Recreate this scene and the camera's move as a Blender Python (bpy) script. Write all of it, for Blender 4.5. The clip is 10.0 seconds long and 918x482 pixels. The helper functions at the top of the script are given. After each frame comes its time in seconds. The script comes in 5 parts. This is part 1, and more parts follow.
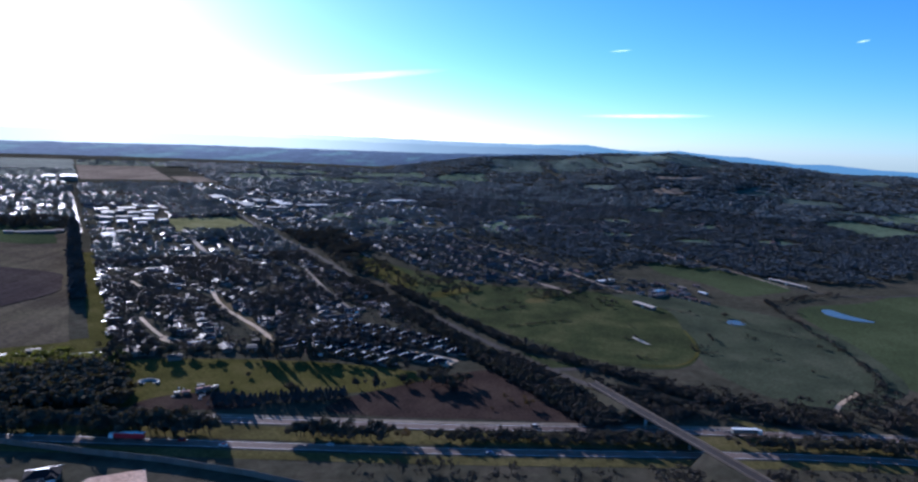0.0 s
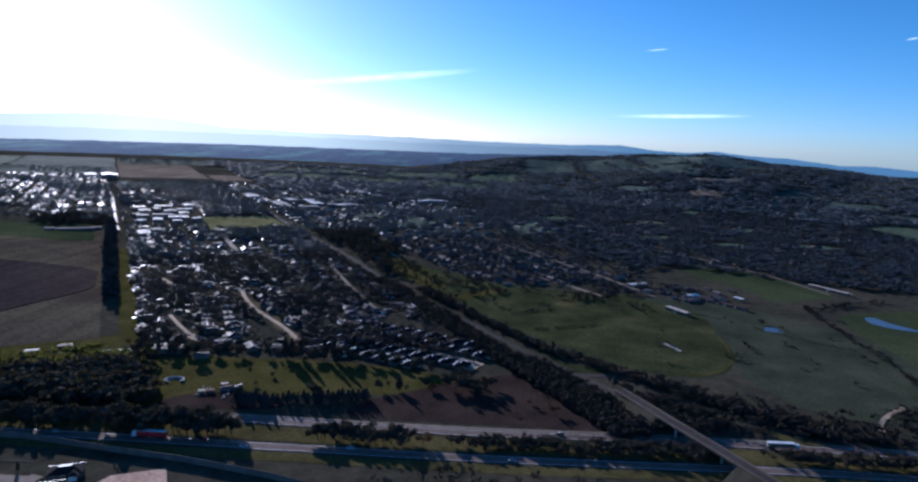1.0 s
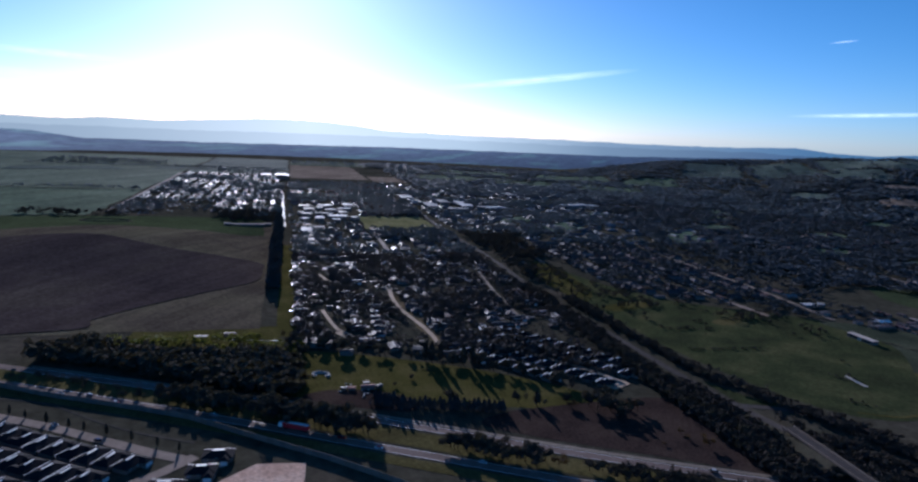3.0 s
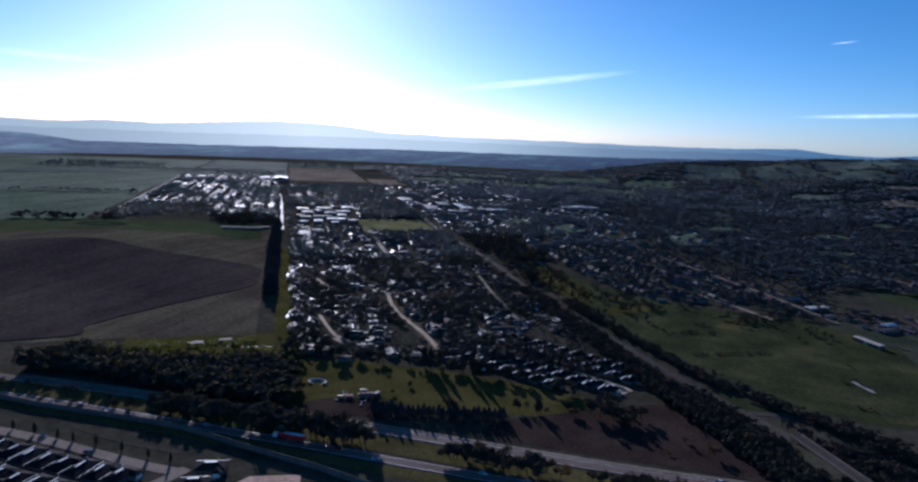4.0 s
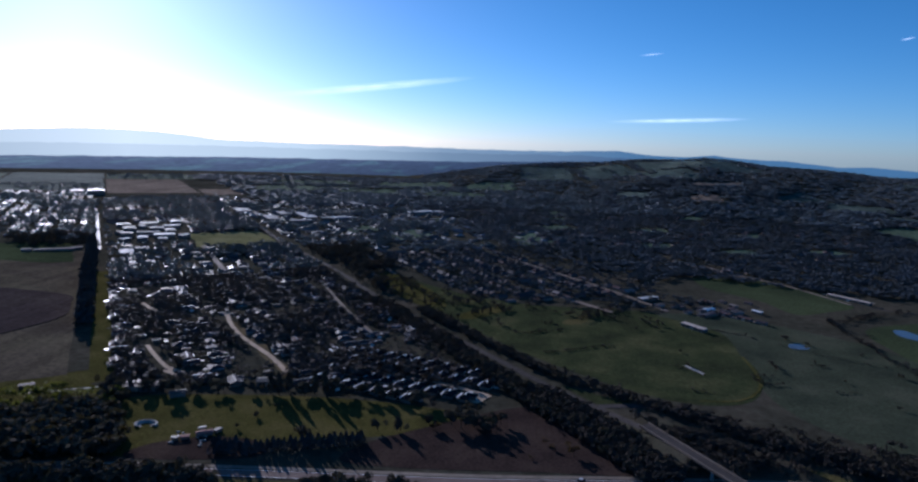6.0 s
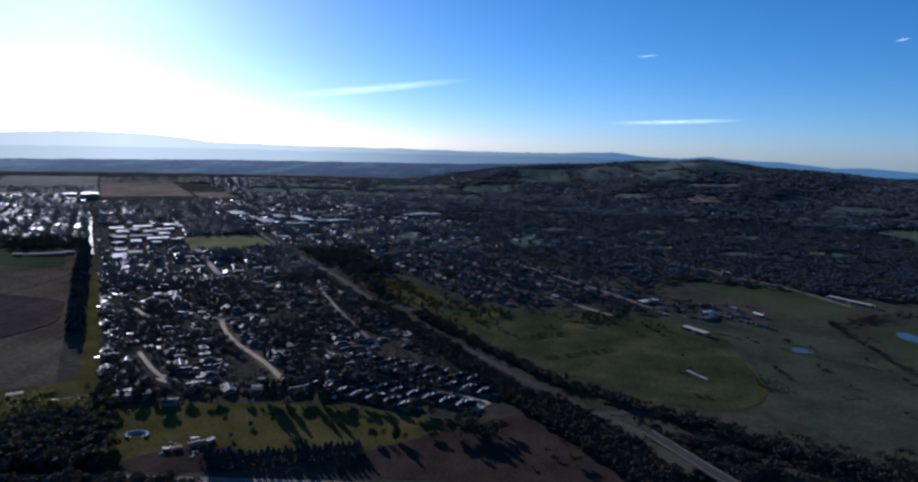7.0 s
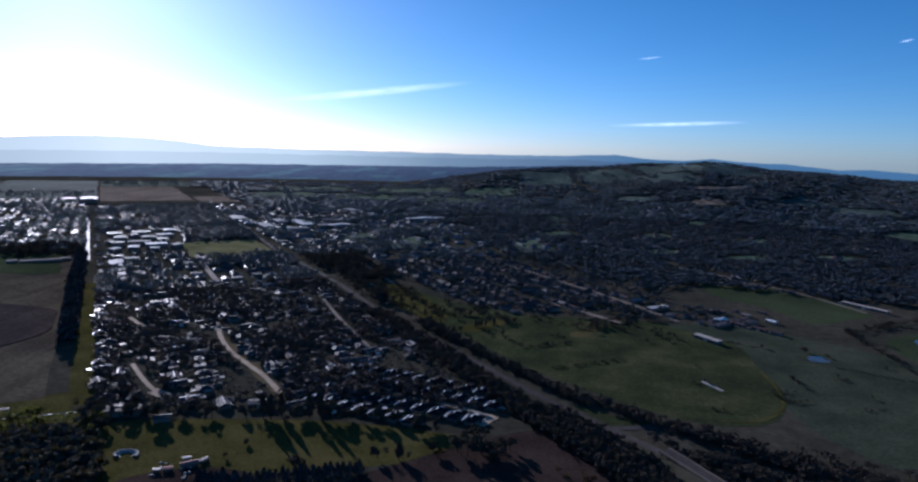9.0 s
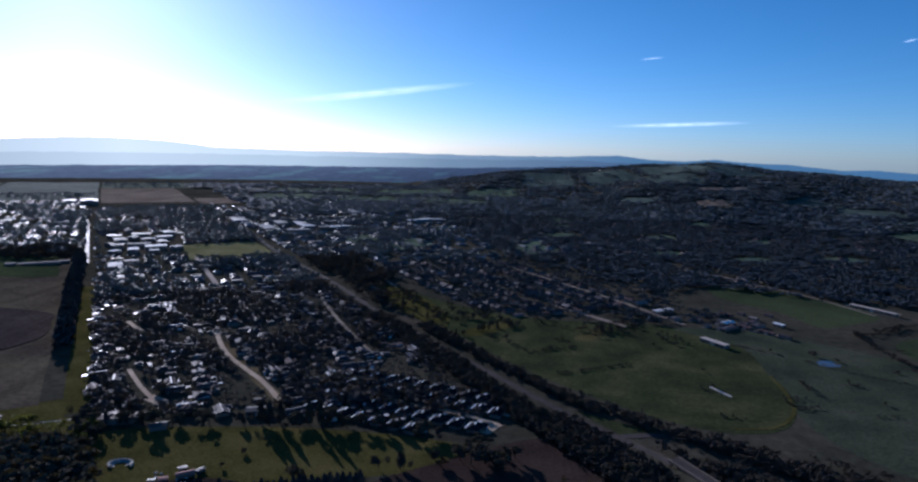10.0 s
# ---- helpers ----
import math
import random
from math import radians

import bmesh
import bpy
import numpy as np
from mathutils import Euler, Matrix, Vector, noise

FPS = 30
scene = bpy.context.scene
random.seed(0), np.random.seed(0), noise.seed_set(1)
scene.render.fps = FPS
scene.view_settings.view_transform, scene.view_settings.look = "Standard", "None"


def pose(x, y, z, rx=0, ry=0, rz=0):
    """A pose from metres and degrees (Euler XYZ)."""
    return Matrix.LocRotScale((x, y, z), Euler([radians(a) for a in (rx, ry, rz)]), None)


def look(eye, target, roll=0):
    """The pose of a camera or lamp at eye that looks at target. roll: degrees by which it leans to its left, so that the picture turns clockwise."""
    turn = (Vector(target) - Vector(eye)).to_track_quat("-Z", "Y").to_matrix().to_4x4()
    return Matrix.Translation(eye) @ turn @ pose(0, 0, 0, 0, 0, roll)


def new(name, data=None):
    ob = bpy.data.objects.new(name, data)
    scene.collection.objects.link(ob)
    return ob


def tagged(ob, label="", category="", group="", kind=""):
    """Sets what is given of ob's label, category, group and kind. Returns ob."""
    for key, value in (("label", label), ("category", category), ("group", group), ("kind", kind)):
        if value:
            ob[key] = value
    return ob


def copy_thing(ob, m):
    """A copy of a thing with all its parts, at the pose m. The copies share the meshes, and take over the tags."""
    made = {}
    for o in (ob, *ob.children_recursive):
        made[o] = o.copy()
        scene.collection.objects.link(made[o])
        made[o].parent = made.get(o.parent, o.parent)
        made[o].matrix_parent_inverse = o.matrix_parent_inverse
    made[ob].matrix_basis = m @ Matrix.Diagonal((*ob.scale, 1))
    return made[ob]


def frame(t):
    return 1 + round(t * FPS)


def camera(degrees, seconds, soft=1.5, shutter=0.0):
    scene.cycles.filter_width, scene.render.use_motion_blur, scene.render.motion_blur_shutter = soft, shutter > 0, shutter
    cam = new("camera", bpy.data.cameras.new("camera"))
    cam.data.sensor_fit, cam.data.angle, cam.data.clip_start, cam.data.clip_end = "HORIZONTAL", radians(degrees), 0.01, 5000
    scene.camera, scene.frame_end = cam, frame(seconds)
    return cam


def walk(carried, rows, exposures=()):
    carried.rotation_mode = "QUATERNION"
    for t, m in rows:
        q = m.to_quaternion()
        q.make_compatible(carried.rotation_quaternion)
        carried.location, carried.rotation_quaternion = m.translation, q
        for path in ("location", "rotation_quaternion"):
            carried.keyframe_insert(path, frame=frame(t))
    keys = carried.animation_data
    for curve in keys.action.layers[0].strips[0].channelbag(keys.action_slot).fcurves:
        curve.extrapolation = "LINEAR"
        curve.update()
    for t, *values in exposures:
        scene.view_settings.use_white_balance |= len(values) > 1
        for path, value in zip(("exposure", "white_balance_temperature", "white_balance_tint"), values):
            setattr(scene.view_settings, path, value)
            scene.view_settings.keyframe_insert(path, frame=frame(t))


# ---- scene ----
cam = camera(71.5, 10.0, soft=2.5)
PATH = [
    (0, (0.759, -40.766, 176.397), (0.791, -38.793, 176.070), 3.10),
    (0.1, (1.293, -39.978, 176.400), (1.272, -38.005, 176.072), 3.16),
    (0.2, (1.827, -39.190, 176.403), (1.777, -37.218, 176.073), 3.20),
    (0.3, (2.360, -38.403, 176.406), (2.298, -36.431, 176.075), 3.20),
    (0.4, (2.894, -37.615, 176.409), (2.825, -35.644, 176.077), 3.21),
    (0.5, (3.428, -36.827, 176.412), (3.360, -34.856, 176.080), 3.20),
    (1, (5.547, -32.760, 176.431), (5.477, -30.789, 176.099), 3.20),
    (1.1, (5.821, -31.910, 176.437), (5.708, -29.941, 176.102), 3.19),
    (1.2, (6.094, -31.059, 176.442), (5.880, -29.100, 176.103), 3.19),
    (1.3, (6.368, -30.209, 176.448), (6.056, -28.263, 176.104), 3.20),
    (1.4, (6.641, -29.358, 176.453), (6.235, -27.431, 176.105), 3.20),
    (1.5, (6.915, -28.508, 176.459), (6.452, -26.594, 176.108), 3.20),
    (1.6, (7.044, -27.641, 176.466), (6.565, -25.731, 176.115), 3.17),
    (1.8, (7.302, -25.906, 176.481), (6.803, -24.002, 176.128), 3.13),
    (2, (7.560, -24.171, 176.496), (7.051, -22.269, 176.143), 3.10),
    (2.5, (7.456, -19.754, 176.545), (6.933, -17.856, 176.194), 3.00),
    (4, (5.021, -6.227, 176.754), (4.492, -4.329, 176.412), 2.70),
    (4.2, (4.551, -4.384, 176.764), (4.043, -2.480, 176.423), 2.71),
    (4.3, (4.316, -3.462, 176.769), (3.834, -1.551, 176.431), 2.70),
    (4.4, (4.081, -2.541, 176.774), (3.619, -0.624, 176.437), 2.71),
    (4.5, (3.846, -1.619, 176.779), (3.414, 0.305, 176.445), 2.70),
    (4.6, (3.551, -0.693, 176.779), (3.176, 1.244, 176.447), 2.63),
    (4.7, (3.256, 0.233, 176.778), (2.973, 2.186, 176.452), 2.51),
    (4.8, (2.960, 1.160, 176.778), (2.766, 3.124, 176.456), 2.42),
    (4.9, (2.665, 2.086, 176.777), (2.522, 4.055, 176.459), 2.35),
    (5, (2.370, 3.012, 176.777), (2.262, 4.984, 176.460), 2.30),
    (5.5, (0.937, 7.698, 176.758), (0.873, 9.673, 176.447), 2.20),
    (7, (-2.416, 21.701, 176.565), (-2.464, 23.678, 176.265), 2.00),
    (7.5, (-3.305, 26.405, 176.529), (-3.354, 28.382, 176.233), 1.90),
    (8, (-4.044, 31.123, 176.503), (-4.094, 33.100, 176.208), 1.90),
    (8.5, (-4.691, 35.912, 176.480), (-4.742, 37.890, 176.187), 1.80),
    (9, (-5.230, 40.788, 176.455), (-5.284, 42.766, 176.164), 1.80),
    (9.5, (-5.702, 45.714, 176.429), (-5.759, 47.692, 176.140), 1.70),
    (10, (-6.143, 50.654, 176.403), (-6.203, 52.632, 176.115), 1.70),
]
EXPOSURES = [(0.0, 0.98, 4900, 18), (0.5, 0.7, 4900, 18), (1.2, 0.46, 4900, 18), (2.5, 0.24, 4900, 18), (4.5, 0.12, 4900, 18), (10.0, 0.12, 4900, 18)]
walk(cam, [(t, look(eye, target, roll)) for t, eye, target, roll in PATH], EXPOSURES)

# ---- light ----
SUN_AZIMUTH, SUN_ELEVATION = -32.4, 15.0        # degrees, azimuth clockwise from +y
world = bpy.data.worlds.new("sky")
scene.world = world
world.use_nodes = True
wn = world.node_tree.nodes
sky = wn.new("ShaderNodeTexSky")
sky.sky_type = 'NISHITA'
sky.sun_disc = False
sky.sun_elevation = radians(SUN_ELEVATION)
sky.sun_rotation = radians(SUN_AZIMUTH)
sky.altitude = 300
sky.air_density, sky.dust_density, sky.ozone_density = 0.68, 0.36, 3.2
wn["Background"].inputs["Strength"].default_value = 0.082
deep = wn.new("ShaderNodeHueSaturation")
deep.inputs["Saturation"].default_value = 1.15
deep.inputs["Hue"].default_value = 0.49
world.node_tree.links.new(sky.outputs[0], deep.inputs["Color"])
world.node_tree.links.new(deep.outputs[0], wn["Background"].inputs["Color"])

sun_data = bpy.data.lights.new("sun", 'SUN')
sun_data.energy, sun_data.angle, sun_data.color = 5.0, radians(0.6), (1.0, 0.86, 0.72)
sun = new("sun", sun_data)
az, el = radians(SUN_AZIMUTH), radians(SUN_ELEVATION)
sun_dir = Vector((math.sin(az) * math.cos(el), math.cos(az) * math.cos(el), math.sin(el)))
sun.matrix_world = look(sun_dir * 1000, (0, 0, 0))

# ---- materials ----


def material(name):
    m = bpy.data.materials.new(name)
    m.use_nodes = True
    nt = m.node_tree
    return m, nt, nt.nodes["Principled BSDF"]


def node(nt, kind, **values):
    n = nt.nodes.new(kind)
    for k, v in values.items():
        n.inputs[k].default_value = v
    return n


def ramp(nt, stops, source, constant=False):
    r = nt.nodes.new("ShaderNodeValToRGB")
    if constant:
        r.color_ramp.interpolation = 'CONSTANT'
    els = r.color_ramp.elements
    while len(els) < len(stops):
        els.new(0.5)
    for e, (p, c) in zip(els, stops):
        e.position, e.color = p, (*c, 1)
    nt.links.new(source, r.inputs[0])
    return r.outputs[0]


def noise_at(nt, scale, detail=4, rough=0.6, stretch=None, turn=0):
    geo = nt.nodes.new("ShaderNodeNewGeometry")
    source = geo.outputs["Position"]
    if stretch:
        mp = nt.nodes.new("ShaderNodeMapping")
        mp.inputs["Scale"].default_value = stretch
        mp.inputs["Rotation"].default_value = (0, 0, turn)
        nt.links.new(source, mp.inputs["Vector"])
        source = mp.outputs[0]
    n = node(nt, "ShaderNodeTexNoise", Scale=scale, Detail=detail, Roughness=rough)
    nt.links.new(source, n.inputs["Vector"])
    return n.outputs["Fac"]


def mix(nt, fac, a, b, mode='MIX'):
    m = nt.nodes.new("ShaderNodeMix")
    m.data_type, m.blend_type = 'RGBA', mode
    for sock, v in ((m.inputs[0], fac), (m.inputs[6], a), (m.inputs[7], b)):
        if isinstance(v, (int, float)):
            sock.default_value = v
        elif isinstance(v, tuple):
            sock.default_value = (*v, 1)
        else:
            nt.links.new(v, sock)
    return m.outputs[2]


def bump(nt, bsdf, height, strength, distance):
    b = node(nt, "ShaderNodeBump", Strength=strength, Distance=distance)
    nt.links.new(height, b.inputs["Height"])
    nt.links.new(b.outputs[0], bsdf.inputs["Normal"])


def land(name, c1, c2, c3, big=0.012, small=0.25, rough=0.9, stripes=None, bumpy=0.3, gloss=0.0):
    """Grass or soil: patches at a large and a small scale, with optional mowing or ploughing lines."""
    m, nt, p = material(name)
    a = noise_at(nt, big, 5, 0.62)
    b = noise_at(nt, small, 6, 0.7)
    col = ramp(nt, [(0.34, c1), (0.5, c2), (0.64, c3)], a)
    dark = ramp(nt, [(0.25, (0.45, 0.45, 0.45)), (0.75, (1.35, 1.35, 1.3))], b)
    col = mix(nt, 1.0, col, dark, 'MULTIPLY')
    if stripes:
        width, turn, depth = stripes
        s = noise_at(nt, 1.0 / width, 2, 0.5, (1.0, 0.03, 1.0), turn)
        line = ramp(nt, [(0.4, (1 - depth,) * 3), (0.6, (1 + depth,) * 3)], s)
        col = mix(nt, 1.0, col, line, 'MULTIPLY')
    nt.links.new(col, p.inputs["Base Color"])
    p.inputs["Roughness"].default_value = rough
    p.inputs["Specular IOR Level"].default_value = gloss
    bump(nt, p, b, bumpy, 1.0)
    return m


def paved(name, c1, c2, rough, scale=0.2, gloss=0.04):
    m, nt, p = material(name)
    a = noise_at(nt, scale, 6, 0.65)
    b = noise_at(nt, 0.02, 3, 0.5)
    col = mix(nt, 1.0, ramp(nt, [(0.3, c1), (0.7, c2)], a), ramp(nt, [(0.3, (0.75,) * 3), (0.7, (1.2,) * 3)], b), 'MULTIPLY')
    nt.links.new(col, p.inputs["Base Color"])
    p.inputs["Roughness"].default_value = rough
    p.inputs["Specular IOR Level"].default_value = gloss
    bump(nt, p, a, 0.2, 0.05)
    return m


def random_value(nt, islands):
    if islands:
        return nt.nodes.new("ShaderNodeNewGeometry").outputs["Random Per Island"]
    return nt.nodes.new("ShaderNodeObjectInfo").outputs["Random"]


def painted(name, palette, rough=0.5, metal=0.0, islands=False, grain=1.5, streak=0.25, rough_to=None, gloss=0.5):
    """A coat in one of several colours from thing to thing, weathered."""
    m, nt, p = material(name)
    r = random_value(nt, islands)
    stops = [(i / len(palette), c) for i, c in enumerate(palette)]
    col = ramp(nt, stops, r, True) if len(palette) > 1 else None
    g = noise_at(nt, grain, 5, 0.65)
    wear = ramp(nt, [(0.25, (1 - streak,) * 3), (0.75, (1 + streak,) * 3)], g)
    col = mix(nt, 1.0, col if col is not None else palette[0], wear, 'MULTIPLY')
    nt.links.new(col, p.inputs["Base Color"])
    p.inputs["Metallic"].default_value = metal
    p.inputs["Specular IOR Level"].default_value = gloss
    p.inputs["Roughness"].default_value = rough
    if rough_to:
        mr = node(nt, "ShaderNodeMapRange")
        mul = nt.nodes.new("ShaderNodeMath")
        mul.operation = 'MULTIPLY'
        mul.inputs[1].default_value = 7.31
        frac = nt.nodes.new("ShaderNodeMath")
        frac.operation = 'FRACT'
        nt.links.new(r, mul.inputs[0])
        nt.links.new(mul.outputs[0], frac.inputs[0])
        nt.links.new(frac.outputs[0], mr.inputs[0])
        mr.inputs[3].default_value, mr.inputs[4].default_value = rough, rough_to
        nt.links.new(mr.outputs[0], p.inputs["Roughness"])
    return m


def leafy(name, palette, islands=False, through_light=0.35, gloss=0.03):
    m, nt, p = material(name)
    r = random_value(nt, islands)
    stops = [(i / max(1, len(palette) - 1), c) for i, c in enumerate(palette)]
    col = ramp(nt, stops, r)
    g = noise_at(nt, 0.25 if islands else 0.9, 3, 0.7)
    col = mix(nt, 1.0, col, ramp(nt, [(0.3, (0.75,) * 3), (0.7, (1.25, 1.22, 1.12))], g), 'MULTIPLY')
    nt.links.new(col, p.inputs["Base Color"])
    p.inputs["Roughness"].default_value = 0.65
    p.inputs["Specular IOR Level"].default_value = gloss
    t = nt.nodes.new("ShaderNodeBsdfTranslucent")
    # the many small leaves of a clump shade together, turned mostly to the sky
    geo = nt.nodes.new("ShaderNodeNewGeometry")
    up = nt.nodes.new("ShaderNodeVectorMath")
    up.operation = 'MULTIPLY_ADD'
    up.inputs[1].default_value, up.inputs[2].default_value = (0.3,) * 3, (0, 0, 0.8)
    nt.links.new(geo.outputs["Normal"], up.inputs[0])
    unit = nt.nodes.new("ShaderNodeVectorMath")
    unit.operation = 'NORMALIZE'
    nt.links.new(up.outputs[0], unit.inputs[0])
    nt.links.new(unit.outputs[0], p.inputs["Normal"])
    nt.links.new(mix(nt, 1.0, col, (1.2, 1.15, 0.5), 'MULTIPLY'), t.inputs["Color"])
    ms = nt.nodes.new("ShaderNodeMixShader")
    ms.inputs[0].default_value = through_light
    nt.links.new(p.outputs[0], ms.inputs[1])
    nt.links.new(t.outputs[0], ms.inputs[2])
    nt.links.new(ms.outputs[0], nt.nodes["Material Output"].inputs["Surface"])
    return m


M_GROUND = land("rough_grass", (0.045, 0.043, 0.032), (0.063, 0.058, 0.042), (0.085, 0.072, 0.054), 0.01, 0.12)
M_PARK = land("park_grass", (0.058, 0.053, 0.018), (0.08, 0.072, 0.023), (0.105, 0.088, 0.033), 0.03, 0.5)
M_MEADOW = land("meadow", (0.04, 0.046, 0.032), (0.058, 0.066, 0.042), (0.08, 0.083, 0.055), 0.02, 0.4)
M_GOLF = land("fairway", (0.034, 0.037, 0.02), (0.05, 0.058, 0.026), (0.082, 0.08, 0.037), 0.022, 0.3)
M_VERGE = land("verge_grass", (0.07, 0.06, 0.026), (0.095, 0.082, 0.034), (0.12, 0.1, 0.045), 0.03, 0.4)
M_GREEN = land("green_pasture", (0.042, 0.053, 0.028), (0.057, 0.07, 0.034), (0.073, 0.086, 0.043), 0.01, 0.3)
M_BROWN = land("dry_field", (0.035, 0.025, 0.022), (0.05, 0.035, 0.03), (0.067, 0.048, 0.038), 0.03, 0.5)
M_BROWN_GRASS = land("brown_grass", (0.10, 0.075, 0.045), (0.14, 0.11, 0.065), (0.17, 0.13, 0.085), 0.04, 0.5)
M_PADDOCK = land("paddock", (0.074, 0.06, 0.046), (0.105, 0.086, 0.06), (0.13, 0.112, 0.072), 0.01, 0.25, stripes=(14, 0.9, 0.12))
M_TILLED = land("tilled_soil", (0.046, 0.036, 0.036), (0.062, 0.048, 0.045), (0.082, 0.066, 0.055), 0.008, 0.25, stripes=(14, 0.9, 0.1))
# three far pastures, with distance haze worked into their base colours
M_PASTURE = land("hill_pasture", (0.075, 0.1, 0.066), (0.1, 0.13, 0.082), (0.125, 0.155, 0.1), 0.006, 0.08, stripes=(40, 0.6, 0.12), gloss=0.002)
M_PALE = land("haze_paled_pasture", (0.09, 0.11, 0.078), (0.12, 0.145, 0.1), (0.15, 0.175, 0.125), 0.006, 0.08, stripes=(60, 0.6, 0.12), gloss=0.002)
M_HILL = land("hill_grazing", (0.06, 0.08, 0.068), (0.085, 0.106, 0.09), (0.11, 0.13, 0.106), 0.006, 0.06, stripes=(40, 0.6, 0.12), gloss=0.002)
M_OVAL = land("dry_turf", (0.15, 0.145, 0.065), (0.2, 0.185, 0.085), (0.24, 0.22, 0.11), 0.02, 0.3)
M_TAN = land("stubble", (0.19, 0.145, 0.11), (0.24, 0.185, 0.14), (0.28, 0.22, 0.165), 0.006, 0.1, stripes=(18, 0.5, 0.2), gloss=0.0)
M_SOIL = land("bare_soil", (0.52, 0.34, 0.25), (0.60, 0.41, 0.31), (0.66, 0.48, 0.38), 0.06, 0.5)
M_ASPHALT = paved("asphalt", (0.135, 0.1, 0.084), (0.185, 0.14, 0.118), 0.85, 0.2, 0.02)
M_SEAL = paved("smooth_seal", (0.1, 0.095, 0.09), (0.16, 0.15, 0.14), 0.7, 0.2, 0.12)
M_OLD_SEAL = paved("old_seal", (0.048, 0.042, 0.039), (0.075, 0.065, 0.06), 0.9, 0.2, 0.02)
M_STREET = paved("worn_street", (0.17, 0.132, 0.104), (0.25, 0.195, 0.155), 0.85, 0.2, 0.03)
M_CONCRETE = paved("concrete", (0.33, 0.31, 0.28), (0.46, 0.43, 0.39), 0.75)
M_GRAVEL = paved("gravel", (0.16, 0.13, 0.10), (0.26, 0.21, 0.165), 0.9)
M_WORN = paved("worn_track", (0.34, 0.25, 0.17), (0.5, 0.385, 0.27), 0.95, 0.12, 0.05)
M_LINE = painted("line_paint", [(0.75, 0.75, 0.72)], 0.6)
M_BARK = painted("bark", [(0.09, 0.065, 0.045)], 0.9, grain=3, streak=0.4, gloss=0.0)
ROOFS = [(0.055, 0.042, 0.044), (0.085, 0.052, 0.048), (0.06, 0.05, 0.052), (0.09, 0.078, 0.078), (0.09, 0.056, 0.05), (0.068, 0.058, 0.06), (0.046, 0.038, 0.04), (0.2, 0.165, 0.15), (0.06, 0.05, 0.052), (0.064, 0.044, 0.042), (0.075, 0.056, 0.054)]
M_ROOF = painted("roof_sheet", ROOFS, 0.5, 0.0, gloss=0.03, rough_to=0.8, streak=0.15)
M_ROOF_FAR = painted("roof_sheet_mixed", ROOFS, 0.5, 0.0, gloss=0.05, islands=True, rough_to=0.7, streak=0.15)
M_ROOF_NEW = painted("dark_roof_tile", [(0.014, 0.014, 0.018), (0.022, 0.02, 0.022), (0.017, 0.018, 0.022)], 0.7, 0.0, streak=0.25, gloss=0.01)
M_ROOF_PALE = painted("bright_metal_roof", [(0.2, 0.2, 0.2), (0.12, 0.12, 0.13), (0.36, 0.35, 0.34), (0.06, 0.06, 0.065), (0.1, 0.09, 0.085), (0.5, 0.49, 0.47)], 0.6, 0.0, islands=False, rough_to=0.8, streak=0.15, gloss=0.04)
M_ROOF_SUB = painted("suburb_roof", [(0.05, 0.05, 0.052), (0.04, 0.036, 0.036), (0.19, 0.19, 0.19), (0.07, 0.06, 0.055), (0.045, 0.045, 0.05), (0.06, 0.048, 0.044), (0.16, 0.16, 0.16)], 0.5, 0.0, islands=True, gloss=0.17, rough_to=0.7, streak=0.12)
M_ROOF_TAN = painted("tan_roof_sheet", [(0.46, 0.39, 0.33)], 0.8, streak=0.15, gloss=0.0)
M_ROOF_RED = painted("red_roof_tile", [(0.30, 0.15, 0.12)], 0.7, streak=0.2, gloss=0.03)
M_WALL = painted("house_wall", [(0.16, 0.1, 0.078), (0.2, 0.15, 0.12), (0.13, 0.08, 0.062), (0.26, 0.22, 0.19), (0.16, 0.12, 0.1)], 0.85, streak=0.12, gloss=0.02)
M_WALL_FAR = painted("house_wall_mixed", [(0.16, 0.13, 0.11), (0.2, 0.165, 0.14), (0.13, 0.1, 0.085), (0.24, 0.2, 0.17)], 0.8, islands=True, streak=0.12, gloss=0.03)
M_TRIM = painted("white_trim", [(0.72, 0.71, 0.68)], 0.5, streak=0.06)
M_GLASS = painted("window_glass", [(0.02, 0.025, 0.03)], 0.08, streak=0.05)
M_LEAF = leafy("foliage", [(0.068, 0.06, 0.05), (0.09, 0.08, 0.06), (0.08, 0.069, 0.06), (0.1, 0.086, 0.064), (0.096, 0.078, 0.064)], through_light=0.08, gloss=0.0)
M_LEAF_PALE = leafy("pale_foliage", [(0.08, 0.10, 0.03), (0.11, 0.12, 0.04)])
M_LEAF_RUST = leafy("autumn_foliage", [(0.062, 0.045, 0.034), (0.075, 0.052, 0.036)])
M_LEAF_FAR = leafy("mixed_foliage", [(0.066, 0.057, 0.053), (0.084, 0.075, 0.063), (0.08, 0.066, 0.064), (0.095, 0.082, 0.068)], islands=True, through_light=0.06, gloss=0.0)
# far trees: distance haze is put into these lighter, bluer leaf colours
M_LEAF_HILL = leafy("hazed_gum_foliage", [(0.105, 0.13, 0.155), (0.125, 0.15, 0.175), (0.118, 0.14, 0.168), (0.138, 0.158, 0.172)], islands=True, through_light=0.06, gloss=0.17)
M_LEAF_TOWN = leafy("garden_foliage", [(0.09, 0.074, 0.072), (0.105, 0.088, 0.078), (0.098, 0.078, 0.08), (0.112, 0.094, 0.08)], islands=True, through_light=0.06, gloss=0.015)
